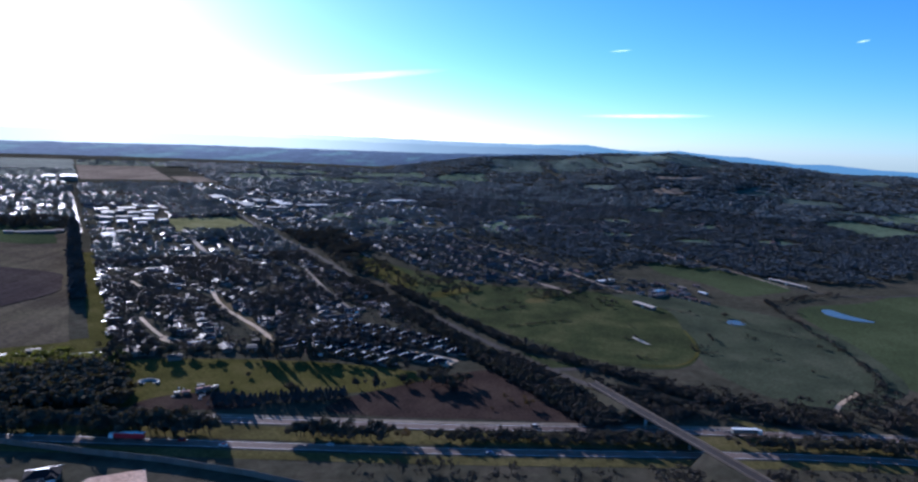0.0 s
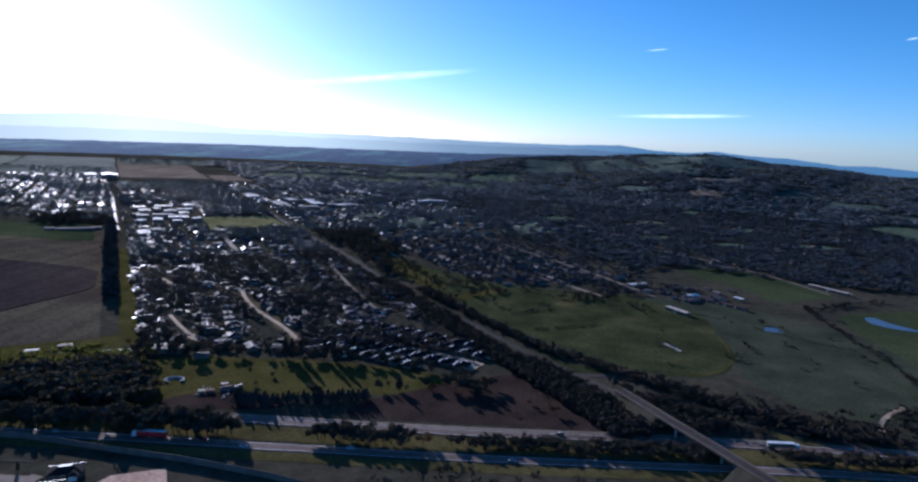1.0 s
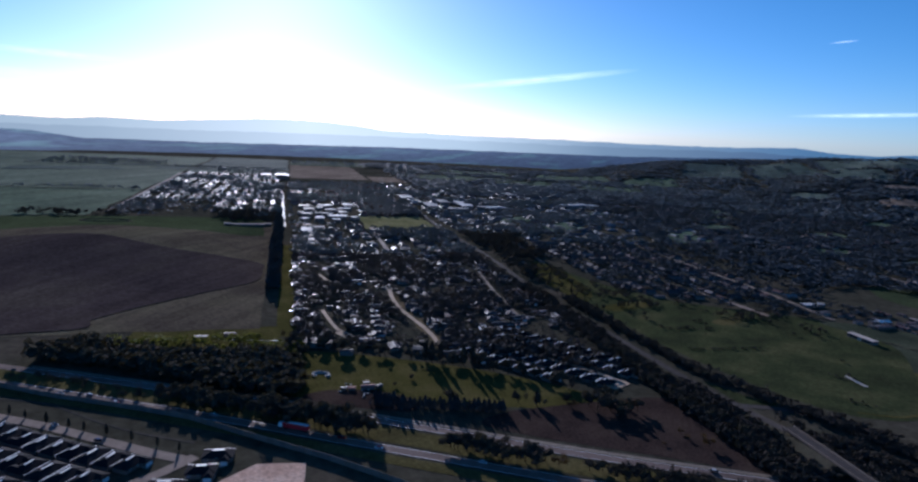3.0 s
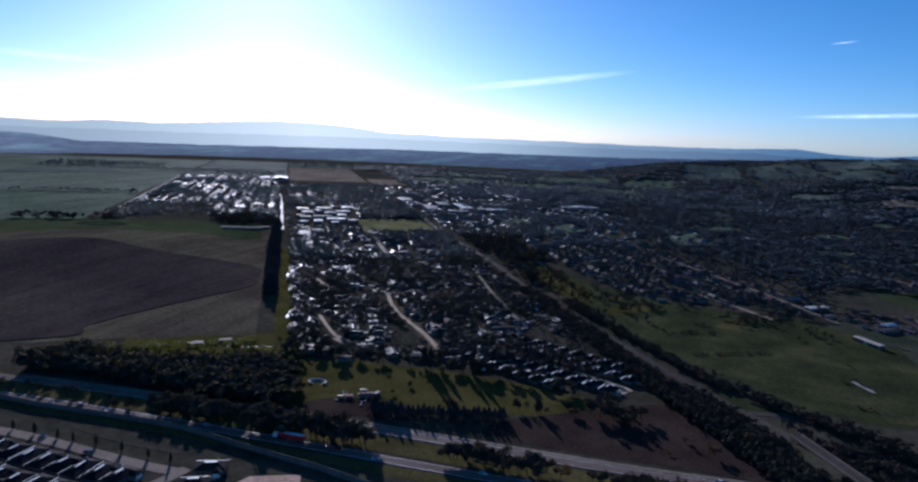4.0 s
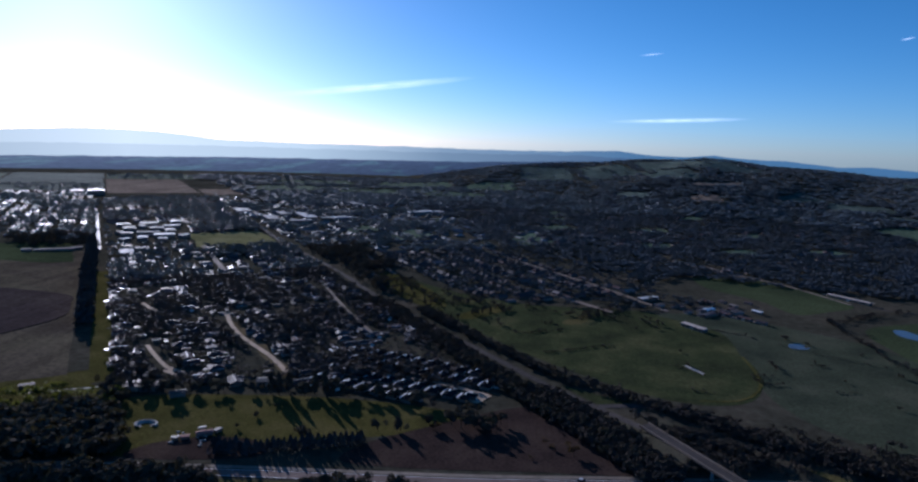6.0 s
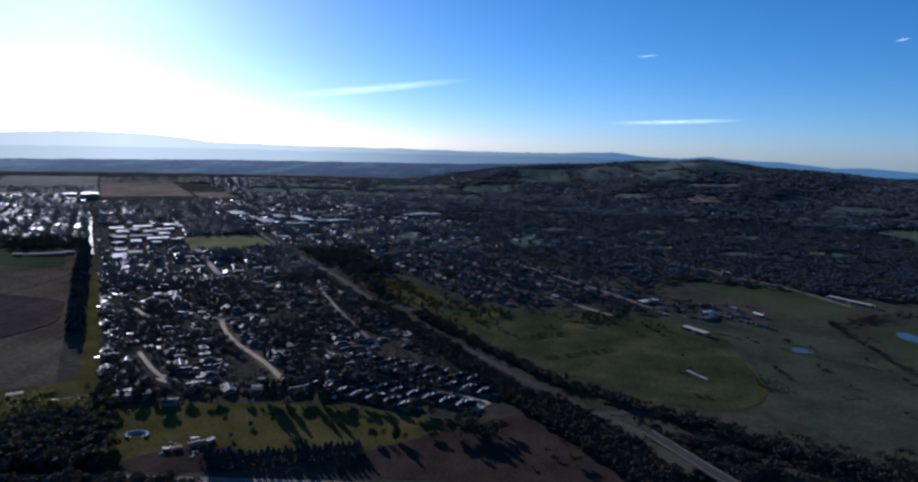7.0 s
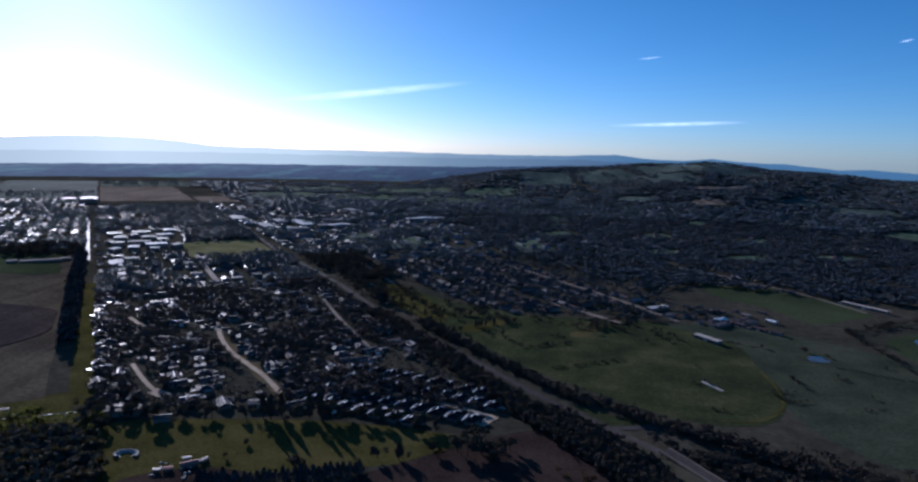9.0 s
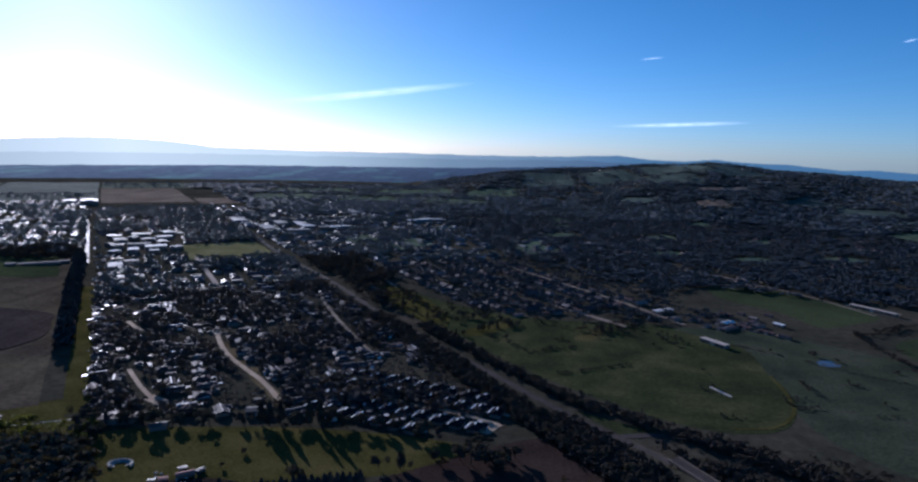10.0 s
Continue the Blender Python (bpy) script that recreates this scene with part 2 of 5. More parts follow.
M_LEAF_OLIVE = leafy("olive_foliage", [(0.085, 0.074, 0.06), (0.105, 0.092, 0.066), (0.095, 0.08, 0.07), (0.115, 0.1, 0.068)], islands=True, through_light=0.08, gloss=0.0)
# bushland on the slopes: blue haze is mixed into the base colours
M_LEAF_WOOD = leafy("hazed_bush_foliage", [(0.06, 0.072, 0.09), (0.07, 0.083, 0.1), (0.064, 0.077, 0.095), (0.075, 0.088, 0.098)], islands=True, through_light=0.05, gloss=0.05)
M_CONIFER = leafy("conifer_foliage", [(0.075, 0.072, 0.075), (0.095, 0.09, 0.09)], through_light=0.03, gloss=0.0)
M_WATER, _nt, _p = material("pond_water")
_p.inputs["Base Color"].default_value = (0.07, 0.066, 0.06, 1)
_p.inputs["Roughness"].default_value = 0.12
_p.inputs["IOR"].default_value = 1.33
bump(_nt, _p, noise_at(_nt, 1.2, 3, 0.6), 0.05, 0.1)
M_SHEET = painted("pale_sheet", [(0.2, 0.18, 0.165), (0.08, 0.07, 0.066), (0.5, 0.47, 0.45), (0.12, 0.105, 0.1), (0.32, 0.29, 0.27), (0.1, 0.09, 0.082), (0.18, 0.165, 0.155)], 0.4, 0.0, rough_to=0.65, streak=0.12, gloss=0.1)
M_FENCE = painted("weathered_panel", [(0.16, 0.13, 0.11), (0.14, 0.12, 0.11), (0.18, 0.15, 0.13)], 0.75, streak=0.2, gloss=0.03)
M_RUBBER = painted("tyre_rubber", [(0.015, 0.015, 0.015)], 0.8, streak=0.1)
M_CAR = painted("car_paint", [(0.6, 0.6, 0.6), (0.03, 0.03, 0.035), (0.35, 0.36, 0.38), (0.4, 0.03, 0.03), (0.7, 0.7, 0.7), (0.05, 0.08, 0.2)], 0.2, 0.2, streak=0.03)
M_RED = painted("red_curtain", [(0.42, 0.02, 0.03)], 0.45, streak=0.12)
M_WHITE = painted("white_coat", [(0.78, 0.78, 0.76)], 0.35, streak=0.06)
M_STEEL = painted("galvanised_steel", [(0.4, 0.41, 0.42)], 0.4, 0.8, streak=0.12)

# ---- plan: the town's own grid (a along the streets, b across) ----
ORIGIN, ALONG, ACROSS = Vector((-262.2, 439.1)), Vector((-0.4990, 0.8332)), Vector((0.8390, 0.5099))
FAN_A, FAN_B = 4.6947e-05, 2.1035e-05      # the streets fan in a little toward the hills
GRID_TURN = math.atan2(ALONG.y, ALONG.x)


def T(a, b):
    p = ORIGIN + (ALONG * a + ACROSS * b) / (1 + FAN_A * a + FAN_B * b)
    return p.x, p.y


def grid_of(x, y):
    """The inverse of T."""
    dx, dy = x - ORIGIN.x, y - ORIGIN.y
    m00, m01 = ALONG.x - dx * FAN_A, ACROSS.x - dx * FAN_B
    m10, m11 = ALONG.y - dy * FAN_A, ACROSS.y - dy * FAN_B
    det = m00 * m11 - m01 * m10
    return (m11 * dx - m01 * dy) / det, (m00 * dy - m10 * dx) / det


def smooth(lo, hi, v):
    t = np.clip((np.asarray(v, float) - lo) / (hi - lo), 0, 1)
    return t * t * (3 - 2 * t)


EYE = 176.5
CREST_AZ = [-180, -69.28, -51.57, -46.65, -37.79, -27.95, -21.06, -11.22, -1.38, 4.52, 8.95, 15.34, 18.79, 23.22, 27.15, 33.55, 48.8, 80, 180]
CREST_EL = [-1.96, -1.76, -1.61, -2.11, -2.16, -2.06, -1.94, -1.84, -1.66, -1.41, -1.16, -0.66, -0.44, -0.81, -0.94, -1.21, -1.06, -1.76, -1.96]


def height(x, y):
    """Height of the land: flat under the town, a low hill in the paddock, wooded hills far off."""
    x, y = np.asarray(x, float), np.asarray(y, float)
    a, b = grid_of(x, y)
    z = 17 * np.exp(-((a - 430) / 190) ** 2 - ((b + 260) / 170) ** 2) * (1 - smooth(-150, -25, b))
    r = np.hypot(x, y) + 1e-6
    azim = np.degrees(np.arctan2(x, y))
    crest_r = 3200 - 200 * smooth(5, 18, azim)
    crest = EYE - 16 + crest_r * np.tan(np.radians(np.interp(azim, CREST_AZ, CREST_EL)))
    start = 2250 - 750 * smooth(0, 20, azim) + 300 * smooth(-30, -50, azim)
    rise = smooth(0, 1, (r - start) / (crest_r - start)) * smooth(-7, 3, azim)
    fall = smooth(crest_r + 60, crest_r + 900, r)
    roll_ = 9 * np.sin(x * 0.0061 + 1.3) * np.cos(y * 0.0047) + 6 * np.sin(x * 0.013 - y * 0.011)
    return z + (crest + 0.5 * roll_ * smooth(0.02, 0.3, rise)) * rise - 60 * fall + 2.0 * roll_ * rise * (1 - rise)


# ---- mesh helpers ----


def mesh_object(name, bm, mat, parent=None):
    me = bpy.data.meshes.new(name)
    bm.to_mesh(me)
    bm.free()
    for mm in (mat if isinstance(mat, (list, tuple)) else [mat]):
        me.materials.append(mm)
    ob = new(name, me)
    if parent is not None:
        ob.parent = parent
    return ob


def part(name, bm, mat, parent, label=""):
    return tagged(mesh_object(name, bm, mat, parent), label)


def thing(name, label, category, group="", kind="", at=None):
    ob = tagged(new(name), label, category, group, kind)
    ob.empty_display_size = 0.5
    if at is not None:
        ob.matrix_basis = at
    return ob


def raw_mesh(name, verts, faces, mat, parent=None, mats_of=None):
    me = bpy.data.meshes.new(name)
    me.from_pydata(verts, [], faces)
    for mm in (mat if isinstance(mat, (list, tuple)) else [mat]):
        me.materials.append(mm)
    if mats_of is not None:
        me.polygons.foreach_set("material_index", mats_of)
    me.update()
    ob = new(name, me)
    if parent is not None:
        ob.parent = parent
    return ob


def box(bm, x0, x1, y0, y1, z0, z1, bevel=0.0):
    vs = bmesh.ops.create_cube(bm, size=1)["verts"]
    bmesh.ops.scale(bm, vec=(x1 - x0, y1 - y0, z1 - z0), verts=vs)
    bmesh.ops.translate(bm, vec=((x0 + x1) / 2, (y0 + y1) / 2, (z0 + z1) / 2), verts=vs)
    if bevel:
        edges = list({e for v in vs for e in v.link_edges})
        bmesh.ops.bevel(bm, geom=edges, offset=bevel, segments=2, affect='EDGES')
    return vs


def boxes(*dims, bevel=0.0):
    bm = bmesh.new()
    for d in dims:
        box(bm, *d, bevel=bevel)
    return bm


def strip(name, pts, width, mat, lift=0.06, parent=None, z_of=None, step=12.0, side=0.0, thick=0.0):
    """A ribbon along a line of points that follows the land; side moves it across; thick gives it depth."""
    line = [Vector(p) for p in pts]
    fine = []
    for i in range(len(line) - 1):
        p0, p1 = line[max(i - 1, 0)], line[i]
        p2, p3 = line[i + 1], line[min(i + 2, len(line) - 1)]
        n = max(2, int((p2 - p1).length / step))
        for k in range(n):
            t = k / n
            fine.append(0.5 * ((2 * p1) + (p2 - p0) * t + (2 * p0 - 5 * p1 + 4 * p2 - p3) * t * t + (3 * p1 - p0 - 3 * p2 + p3) * t ** 3))
    fine.append(line[-1])
    verts, faces = [], []
    for i, p in enumerate(fine):
        d = (fine[min(i + 1, len(fine) - 1)] - fine[max(i - 1, 0)]).normalized()
        nrm = Vector((d.y, -d.x))
        for s in (-0.5, 0.5):
            q = p + nrm * (side + s * width)
            z = (z_of(q) if z_of else float(height(q.x, q.y))) + lift
            verts.append((q.x, q.y, z))
        if i:
            k = 2 * i
            faces.append((k - 2, k - 1, k + 1, k))
    if thick:
        n = len(verts)
        verts += [(x, y, z - thick) for x, y, z in verts]
        for i in range(1, len(fine)):
            k = 2 * i
            faces += [(n + k - 2, n + k, n + k + 1, n + k - 1), (k - 2, k, n + k, n + k - 2), (k + 1, k - 1, n + k - 1, n + k + 1)]
    return raw_mesh(name, verts, faces, mat, parent)


def field(name, corners, mat, n=14, lift=0.10, wobble=3.0):
    """A four-cornered patch of land laid over the ground, with uneven edges."""
    c = [Vector(p) for p in corners]
    verts, faces = [], []
    for i in range(n + 1):
        for j in range(n + 1):
            s, t = i / n, j / n
            q = c[0] * (1 - s) * (1 - t) + c[1] * s * (1 - t) + c[2] * s * t + c[3] * (1 - s) * t
            if wobble:
                q = q + Vector((noise.noise((q.x * 0.03, q.y * 0.03, 1.7)), noise.noise((q.x * 0.03, q.y * 0.03, 9.2)))) * wobble
            verts.append((q.x, q.y, float(height(q.x, q.y)) + lift))
    for i in range(n):
        for j in range(n):
            k = i * (n + 1) + j
            faces.append((k, k + n + 1, k + n + 2, k + 1))
    ob = raw_mesh(name, verts, faces, mat)
    me = ob.data
    if me.polygons[0].normal.z < 0:
        me.flip_normals()
    return ob


def outline_field(name, pts, mat, lift=0.10, drape=False):
    bm = bmesh.new()
    line = [Vector(p) for p in pts]
    n = len(line)
    vs = []
    for i in range(n):
        p0, p1, p2, p3 = line[i - 1], line[i], line[(i + 1) % n], line[(i + 2) % n]
        for k in range(6):
            t = k / 6
            q = 0.5 * ((2 * p1) + (p2 - p0) * t + (2 * p0 - 5 * p1 + 4 * p2 - p3) * t * t + (3 * p1 - p0 - 3 * p2 + p3) * t ** 3)
            vs.append(bm.verts.new((q.x, q.y, float(height(q.x, q.y)) + lift)))
    f = bm.faces.new(vs)
    f.normal_update()
    if f.normal.z < 0:
        f.normal_flip()
    bmesh.ops.triangulate(bm, faces=[f])
    if drape:
        for _ in range(4):
            long = [e for e in bm.edges if e.calc_length() > 30]
            bmesh.ops.subdivide_edges(bm, edges=long, cuts=1)
            bmesh.ops.triangulate(bm, faces=bm.faces)
        for v in bm.verts:
            v.co.z = float(height(v.co.x, v.co.y)) + lift
    return mesh_object(name, bm, mat)


# ---- ground ----


def axis_steps(lo, hi, dense_lo, dense_hi, step):
    vals = list(np.arange(dense_lo, dense_hi + 1, step))
    s = step
    while vals[-1] < hi:
        s *= 1.13
        vals.append(min(hi, vals[-1] + min(s, 130)))
    s = step
    while vals[0] > lo:
        s *= 1.13
        vals.insert(0, max(lo, vals[0] - min(s, 130)))
    return np.array(vals)


gx = axis_steps(-4700, 4700, -1200, 600, 24)
gy = axis_steps(-4000, 4700, 0, 1300, 24)
GX, GY = np.meshgrid(gx, gy)
GZ = height(GX, GY)
gv = np.stack([GX.ravel(), GY.ravel(), GZ.ravel()], 1)
nx, ny = len(gx), len(gy)
kk = (np.arange(ny - 1)[:, None] * nx + np.arange(nx - 1)[None, :]).ravel()
gf = np.stack([kk, kk + 1, kk + nx + 1, kk + nx], 1)
ground = raw_mesh("ground", gv.tolist(), gf.tolist(), M_GROUND)
ground.data.polygons.foreach_set("use_smooth", [True] * len(gf))
tagged(ground, "rough dark grass and scrub reaching to the hills", "ground", kind="structure")


def land_patch(ob, label, category="field"):
    return tagged(ob, label, category, kind="structure")


def grid_quad(a0, a1, b0, b1):
    return [T(a0, b0), T(a1, b0), T(a1, b1), T(a0, b1)]


land_patch(outline_field("park", [(-220, 344), (-230, 379), (-228, 410), (-166, 422), (-87, 425), (-16, 414), (5, 398), (-21, 383), (-61, 370), (-111, 358), (-160, 351), (-189, 332)], M_PARK), "mown park grass between the houses and the highway", "grass")
land_patch(outline_field("dry_field", [(-71, 340), (-63, 360), (-32, 384), (28, 423), (46, 412), (104, 346), (96, 340), (40, 339), (-32, 336)], M_BROWN, 0.14), "dry brown field with low weeds beside the highway")
land_patch(outline_field("bare_ground", [(-189, 332), (-181, 349), (-150, 361), (-120, 356), (-118, 340), (-150, 333)], M_BROWN, 0.14), "brown bare earth round the clubhouse")
land_patch(outline_field("golf_course", [T(300, 350), T(195, 330), T(60, 318), T(-83, 322), T(-196, 352), T(-232, 395), T(-222, 440), T(-180, 480), T(-101, 545), T(-20, 540), T(20, 492), T(70, 425), T(130, 388), T(200, 365)], M_GOLF, 0.10), "green golf fairways and sports ground beyond the road", "grass")
land_patch(outline_field("meadow", [T(-25, 537), T(-60, 600), T(-150, 640), T(-230, 640), T(-330, 560), T(-350, 500), T(-335, 430), T(-290, 415), T(-238, 430), T(-180, 480), T(-101, 545)], M_MEADOW, 0.14), "dull olive meadow with scattered bushes")
land_patch(outline_field("oval_turf", [T(-190, 372), T(-140, 362), T(-95, 400), T(-95, 470), T(-150, 500), T(-200, 470), T(-222, 430)], M_GOLF, 0.18), "mown cricket oval turf", "grass")
# rough grass between the fairways
ROUGH = [(-132, 852), (-84, 812), (-36, 712), (-40, 664), (-84, 716), (-118, 786)]
land_patch(outline_field("rough", ROUGH, M_PARK, 0.24), "yellowed rough grass at the head of the golf course", "grass")
for c, m in (([(88, 640), (100, 660), (120, 672), (112, 646), (98, 634)], M_VERGE), ([(-20, 650), (20, 690), (34, 682), (0, 640)], M_PARK)):
    land_patch(outline_field("rough", c, m, 0.2), "rough grass between the fairways", "grass")
tagged(strip("oval_edge", [(235, 558), (229, 513), (216, 478), (192, 455), (163, 452)], 2.5, M_PARK, 0.22), "paler worn edge of the oval", "grass", kind="structure")
land_patch(outline_field("green_strip", [(306, 908), (350, 912), (392, 902), (424, 860), (448, 823), (451, 768), (404, 736), (358, 718), (343, 777), (301, 838)], M_GREEN), "green paddock in front of the wooded suburb")
land_patch(outline_field("green_pasture", [(389, 596), (392, 638), (418, 676), (511, 712), (614, 760), (682, 602), (473, 404), (371, 418), (375, 472), (381, 533)], M_GREEN), "bright green pasture beside the creek")
land_patch(field("school_oval", grid_quad(570, 745, 135, 268), M_OVAL, wobble=8), "sunlit green playing field among the houses", "grass")
land_patch(field("edge_verge", grid_quad(-5, 420, -11, 5), M_PARK, wobble=1), "sunlit grass verge along the edge of town", "grass")
land_patch(field("paddock", grid_quad(20, 640, -520, -24), M_PADDOCK, 30, 0.25, 4), "ploughed brown paddock on a low hill")
land_patch(outline_field("tilled_ground", [T(28, -195), T(60, -165), T(90, -140), T(150, -80), T(195, -36), T(250, -31), T(288, -34), T(328, -84), T(345, -146), T(372, -194), T(410, -260), T(400, -380), T(300, -500), T(28, -510)], M_TILLED, 0.8, True), "dark freshly tilled part of the paddock")
land_patch(field("paddock_grass", grid_quad(500, 690, -620, -40), M_GREEN, 24, 0.4, 8), "pale grass on the crest of the low hill")
land_patch(field("low_pasture", grid_quad(-22, 24, -125, -8), M_PARK, 12, 0.2, 5), "grass strip below the paddock", "grass")
land_patch(outline_field("wood_pasture", [(-331, 346), (-287, 364), (-236, 387), (-248, 416), (-267, 427), (-296, 425), (-341, 393), (-380, 368), (-370, 350)], M_PARK, 0.3), "olive grass between the wood and the paddock", "grass")
land_patch(field("left_pasture", grid_quad(700, 1180, -1100, -345), M_PASTURE, 20, 0.2, 10), "green crop field beyond the paddock")
land_patch(field("far_pasture", grid_quad(1190, 2800, -1500, -350), M_PALE, 20, 0.2, 10), "pale green field beyond the new houses")
land_patch(field("north_pasture", grid_quad(1815, 2850, -340, 2), M_HILL, 20, 0.2, 12), "pale grass paddocks north of the new houses")
land_patch(field("woods_pasture", grid_quad(2430, 2800, 10, 420), M_PASTURE, 14, 0.3, 20), "pale grass clearing before the wooded ridge")
land_patch(field("stubble_field", grid_quad(1690, 2400, 10, 275), M_TAN, 16, 0.2, 8), "tan stubble field past the last houses")
land_patch(field("stubble_strip", grid_quad(1620, 1850, 285, 400), M_TAN, 12, 0.2, 8), "narrow tan field past the last houses")


def polar(az_deg, r):
    return r * math.sin(radians(az_deg)), r * math.cos(radians(az_deg))


HILL_FIELDS = [(-8.3, -3.4, 2206, 2311), (-15.1, -9.3, 2229, 2340), (-51.8, -43.8, 2203, 2319), (-41.8, -35.8, 2250, 2370), (-20.0, -14.2, 2126, 2355), (-12.7, -7.3, 2085, 2293), (-5.4, 0.5, 2047, 2251),
               (-18.1, -11.2, 2448, 2669), (-9.3, -2.5, 2418, 2666), (-1.5, 3.4, 2359, 2566), (3.4, 8.3, 1887, 2056), (-2.4, 1.9, 1742, 1895), (4.4, 9.3, 1635, 1765)]
for i, (a0, a1, r0, r1) in enumerate(HILL_FIELDS):
    land_patch(field("hill_field", [polar(a0, r0), polar(a1, r0 + 40), polar(a1 - 0.6, r1 + 30), polar(a0 + 0.8, r1)], M_PASTURE if i > 3 else M_HILL, 16, 1.2, 30), "pale grazing land on the distant hillside")
# pastures and clearings on the wooded hill
HILL_PATCHES = [([(430, 2900), (600, 2860), (640, 2520), (410, 2490)], M_HILL), ([(620, 2560), (774, 2440), (778, 2205), (600, 2330)], M_HILL), ([(640, 2900), (860, 2860), (910, 2420), (660, 2540)], M_HILL),
                ([(180, 2980), (400, 2940), (355, 2488), (165, 2650)], M_HILL), ([(890, 2760), (1060, 2700), (1085, 2470), (900, 2420)], M_HILL), ([(456, 2140), (540, 2040), (508, 1973), (434, 2070)], M_HILL),
                ([(886, 1967), (1011, 2078), (1045, 1930), (855, 1880)], M_HILL), ([(1030, 1950), (1135, 1790), (1096, 1700), (946, 1776)], M_HILL), ([(897, 1490), (1000, 1547), (1100, 1395), (941, 1324)], M_PASTURE),
                ([(1107, 1604), (1310, 1700), (1160, 1480), (1065, 1506)], M_PASTURE), ([(1425, 2250), (1500, 2137), (1432, 2048), (1364, 2120)], M_HILL), ([(57, 1266), (102, 1304), (142, 1173), (90, 1107)], M_PASTURE),
                ([(-255, 1260), (-205, 1310), (-192, 1220), (-240, 1196)], M_PASTURE), ([(-170, 1166), (-120, 1295), (-85, 1210), (-139, 1130)], M_PASTURE)]
for corners, mat in HILL_PATCHES:
    land_patch(field("hill_pasture", corners, mat, 20, 1.4, 26), "dull green pasture between dark woods on the hill")

# ---- roads ----


def road_z(q):
    """The crossing road climbs an embankment to pass over the highway."""
    a, _ = grid_of(q.x, q.y)
    return 6.8 * float(1 - smooth(-275, -190, a))


MAIN = [T(-420, 280), T(-351, 287), T(-302, 291), T(-238, 297), T(-203, 299), T(-137, 292), T(-54, 288), T(75, 283), T(180, 280), T(351, 284), T(615, 276), T(980, 289), T(1300, 292), T(1700, 320)]
FAR_LANES = [(-1279, 209), (-788, 264), (-385, 302), (-181, 319), (-1, 325), (98, 332), (201, 336), (303, 336), (694, 324), (1397, 253)]
NEAR_LANES = [(-1280, 184), (-789, 242), (-371, 280), (-234, 288), (-92, 292), (22, 296), (201, 307), (304, 307), (695, 294), (1399, 223)]
tagged(strip("highway_far", FAR_LANES, 7.4, M_ASPHALT, 0.2), "two-lane highway carriageway of grey asphalt", "road", kind="structure")
tagged(strip("highway_near", NEAR_LANES, 7.4, M_ASPHALT, 0.2), "two-lane highway carriageway with traffic", "road", kind="structure")
for lanes, nm in ((FAR_LANES, "edge_line_far"), (NEAR_LANES, "edge_line_near")):
    for s in (-3.3, 3.3):
        tagged(strip(nm, lanes[2:8], 0.25, M_LINE, 0.23, side=s), "white painted edge line", "road marking", kind="structure")
tagged(strip("highway_shoulder", FAR_LANES[2:8], 3.0, M_GRAVEL, 0.17, side=-6.2), "pale gravel shoulder of the highway", "road", kind="structure")
tagged(strip("median_grass", [((p[0] + q[0]) / 2, (p[1] + q[1]) / 2) for p, q in zip(FAR_LANES[1:9], NEAR_LANES[1:9])], 17, M_VERGE, 0.12), "grass median between the carriageways", "grass", kind="structure")
tagged(strip("verge_grass", NEAR_LANES[1:9], 9, M_VERGE, 0.12, side=10.5), "grass verge of the highway", "grass", kind="structure")
tagged(strip("main_road", MAIN[3:], 6.2, M_OLD_SEAL, 0.25, z_of=road_z), "grey two-lane road lined with trees", "road", kind="structure")
tagged(strip("ramp_road", [T(-192, 302), T(-196, 312), T(-203, 328), T(-221, 345), T(-244, 353), T(-275, 360), T(-320, 378), T(-360, 395), T(-430, 430)], 6, M_OLD_SEAL, 0.22), "curved ramp road beside the hedge", "road", kind="structure")
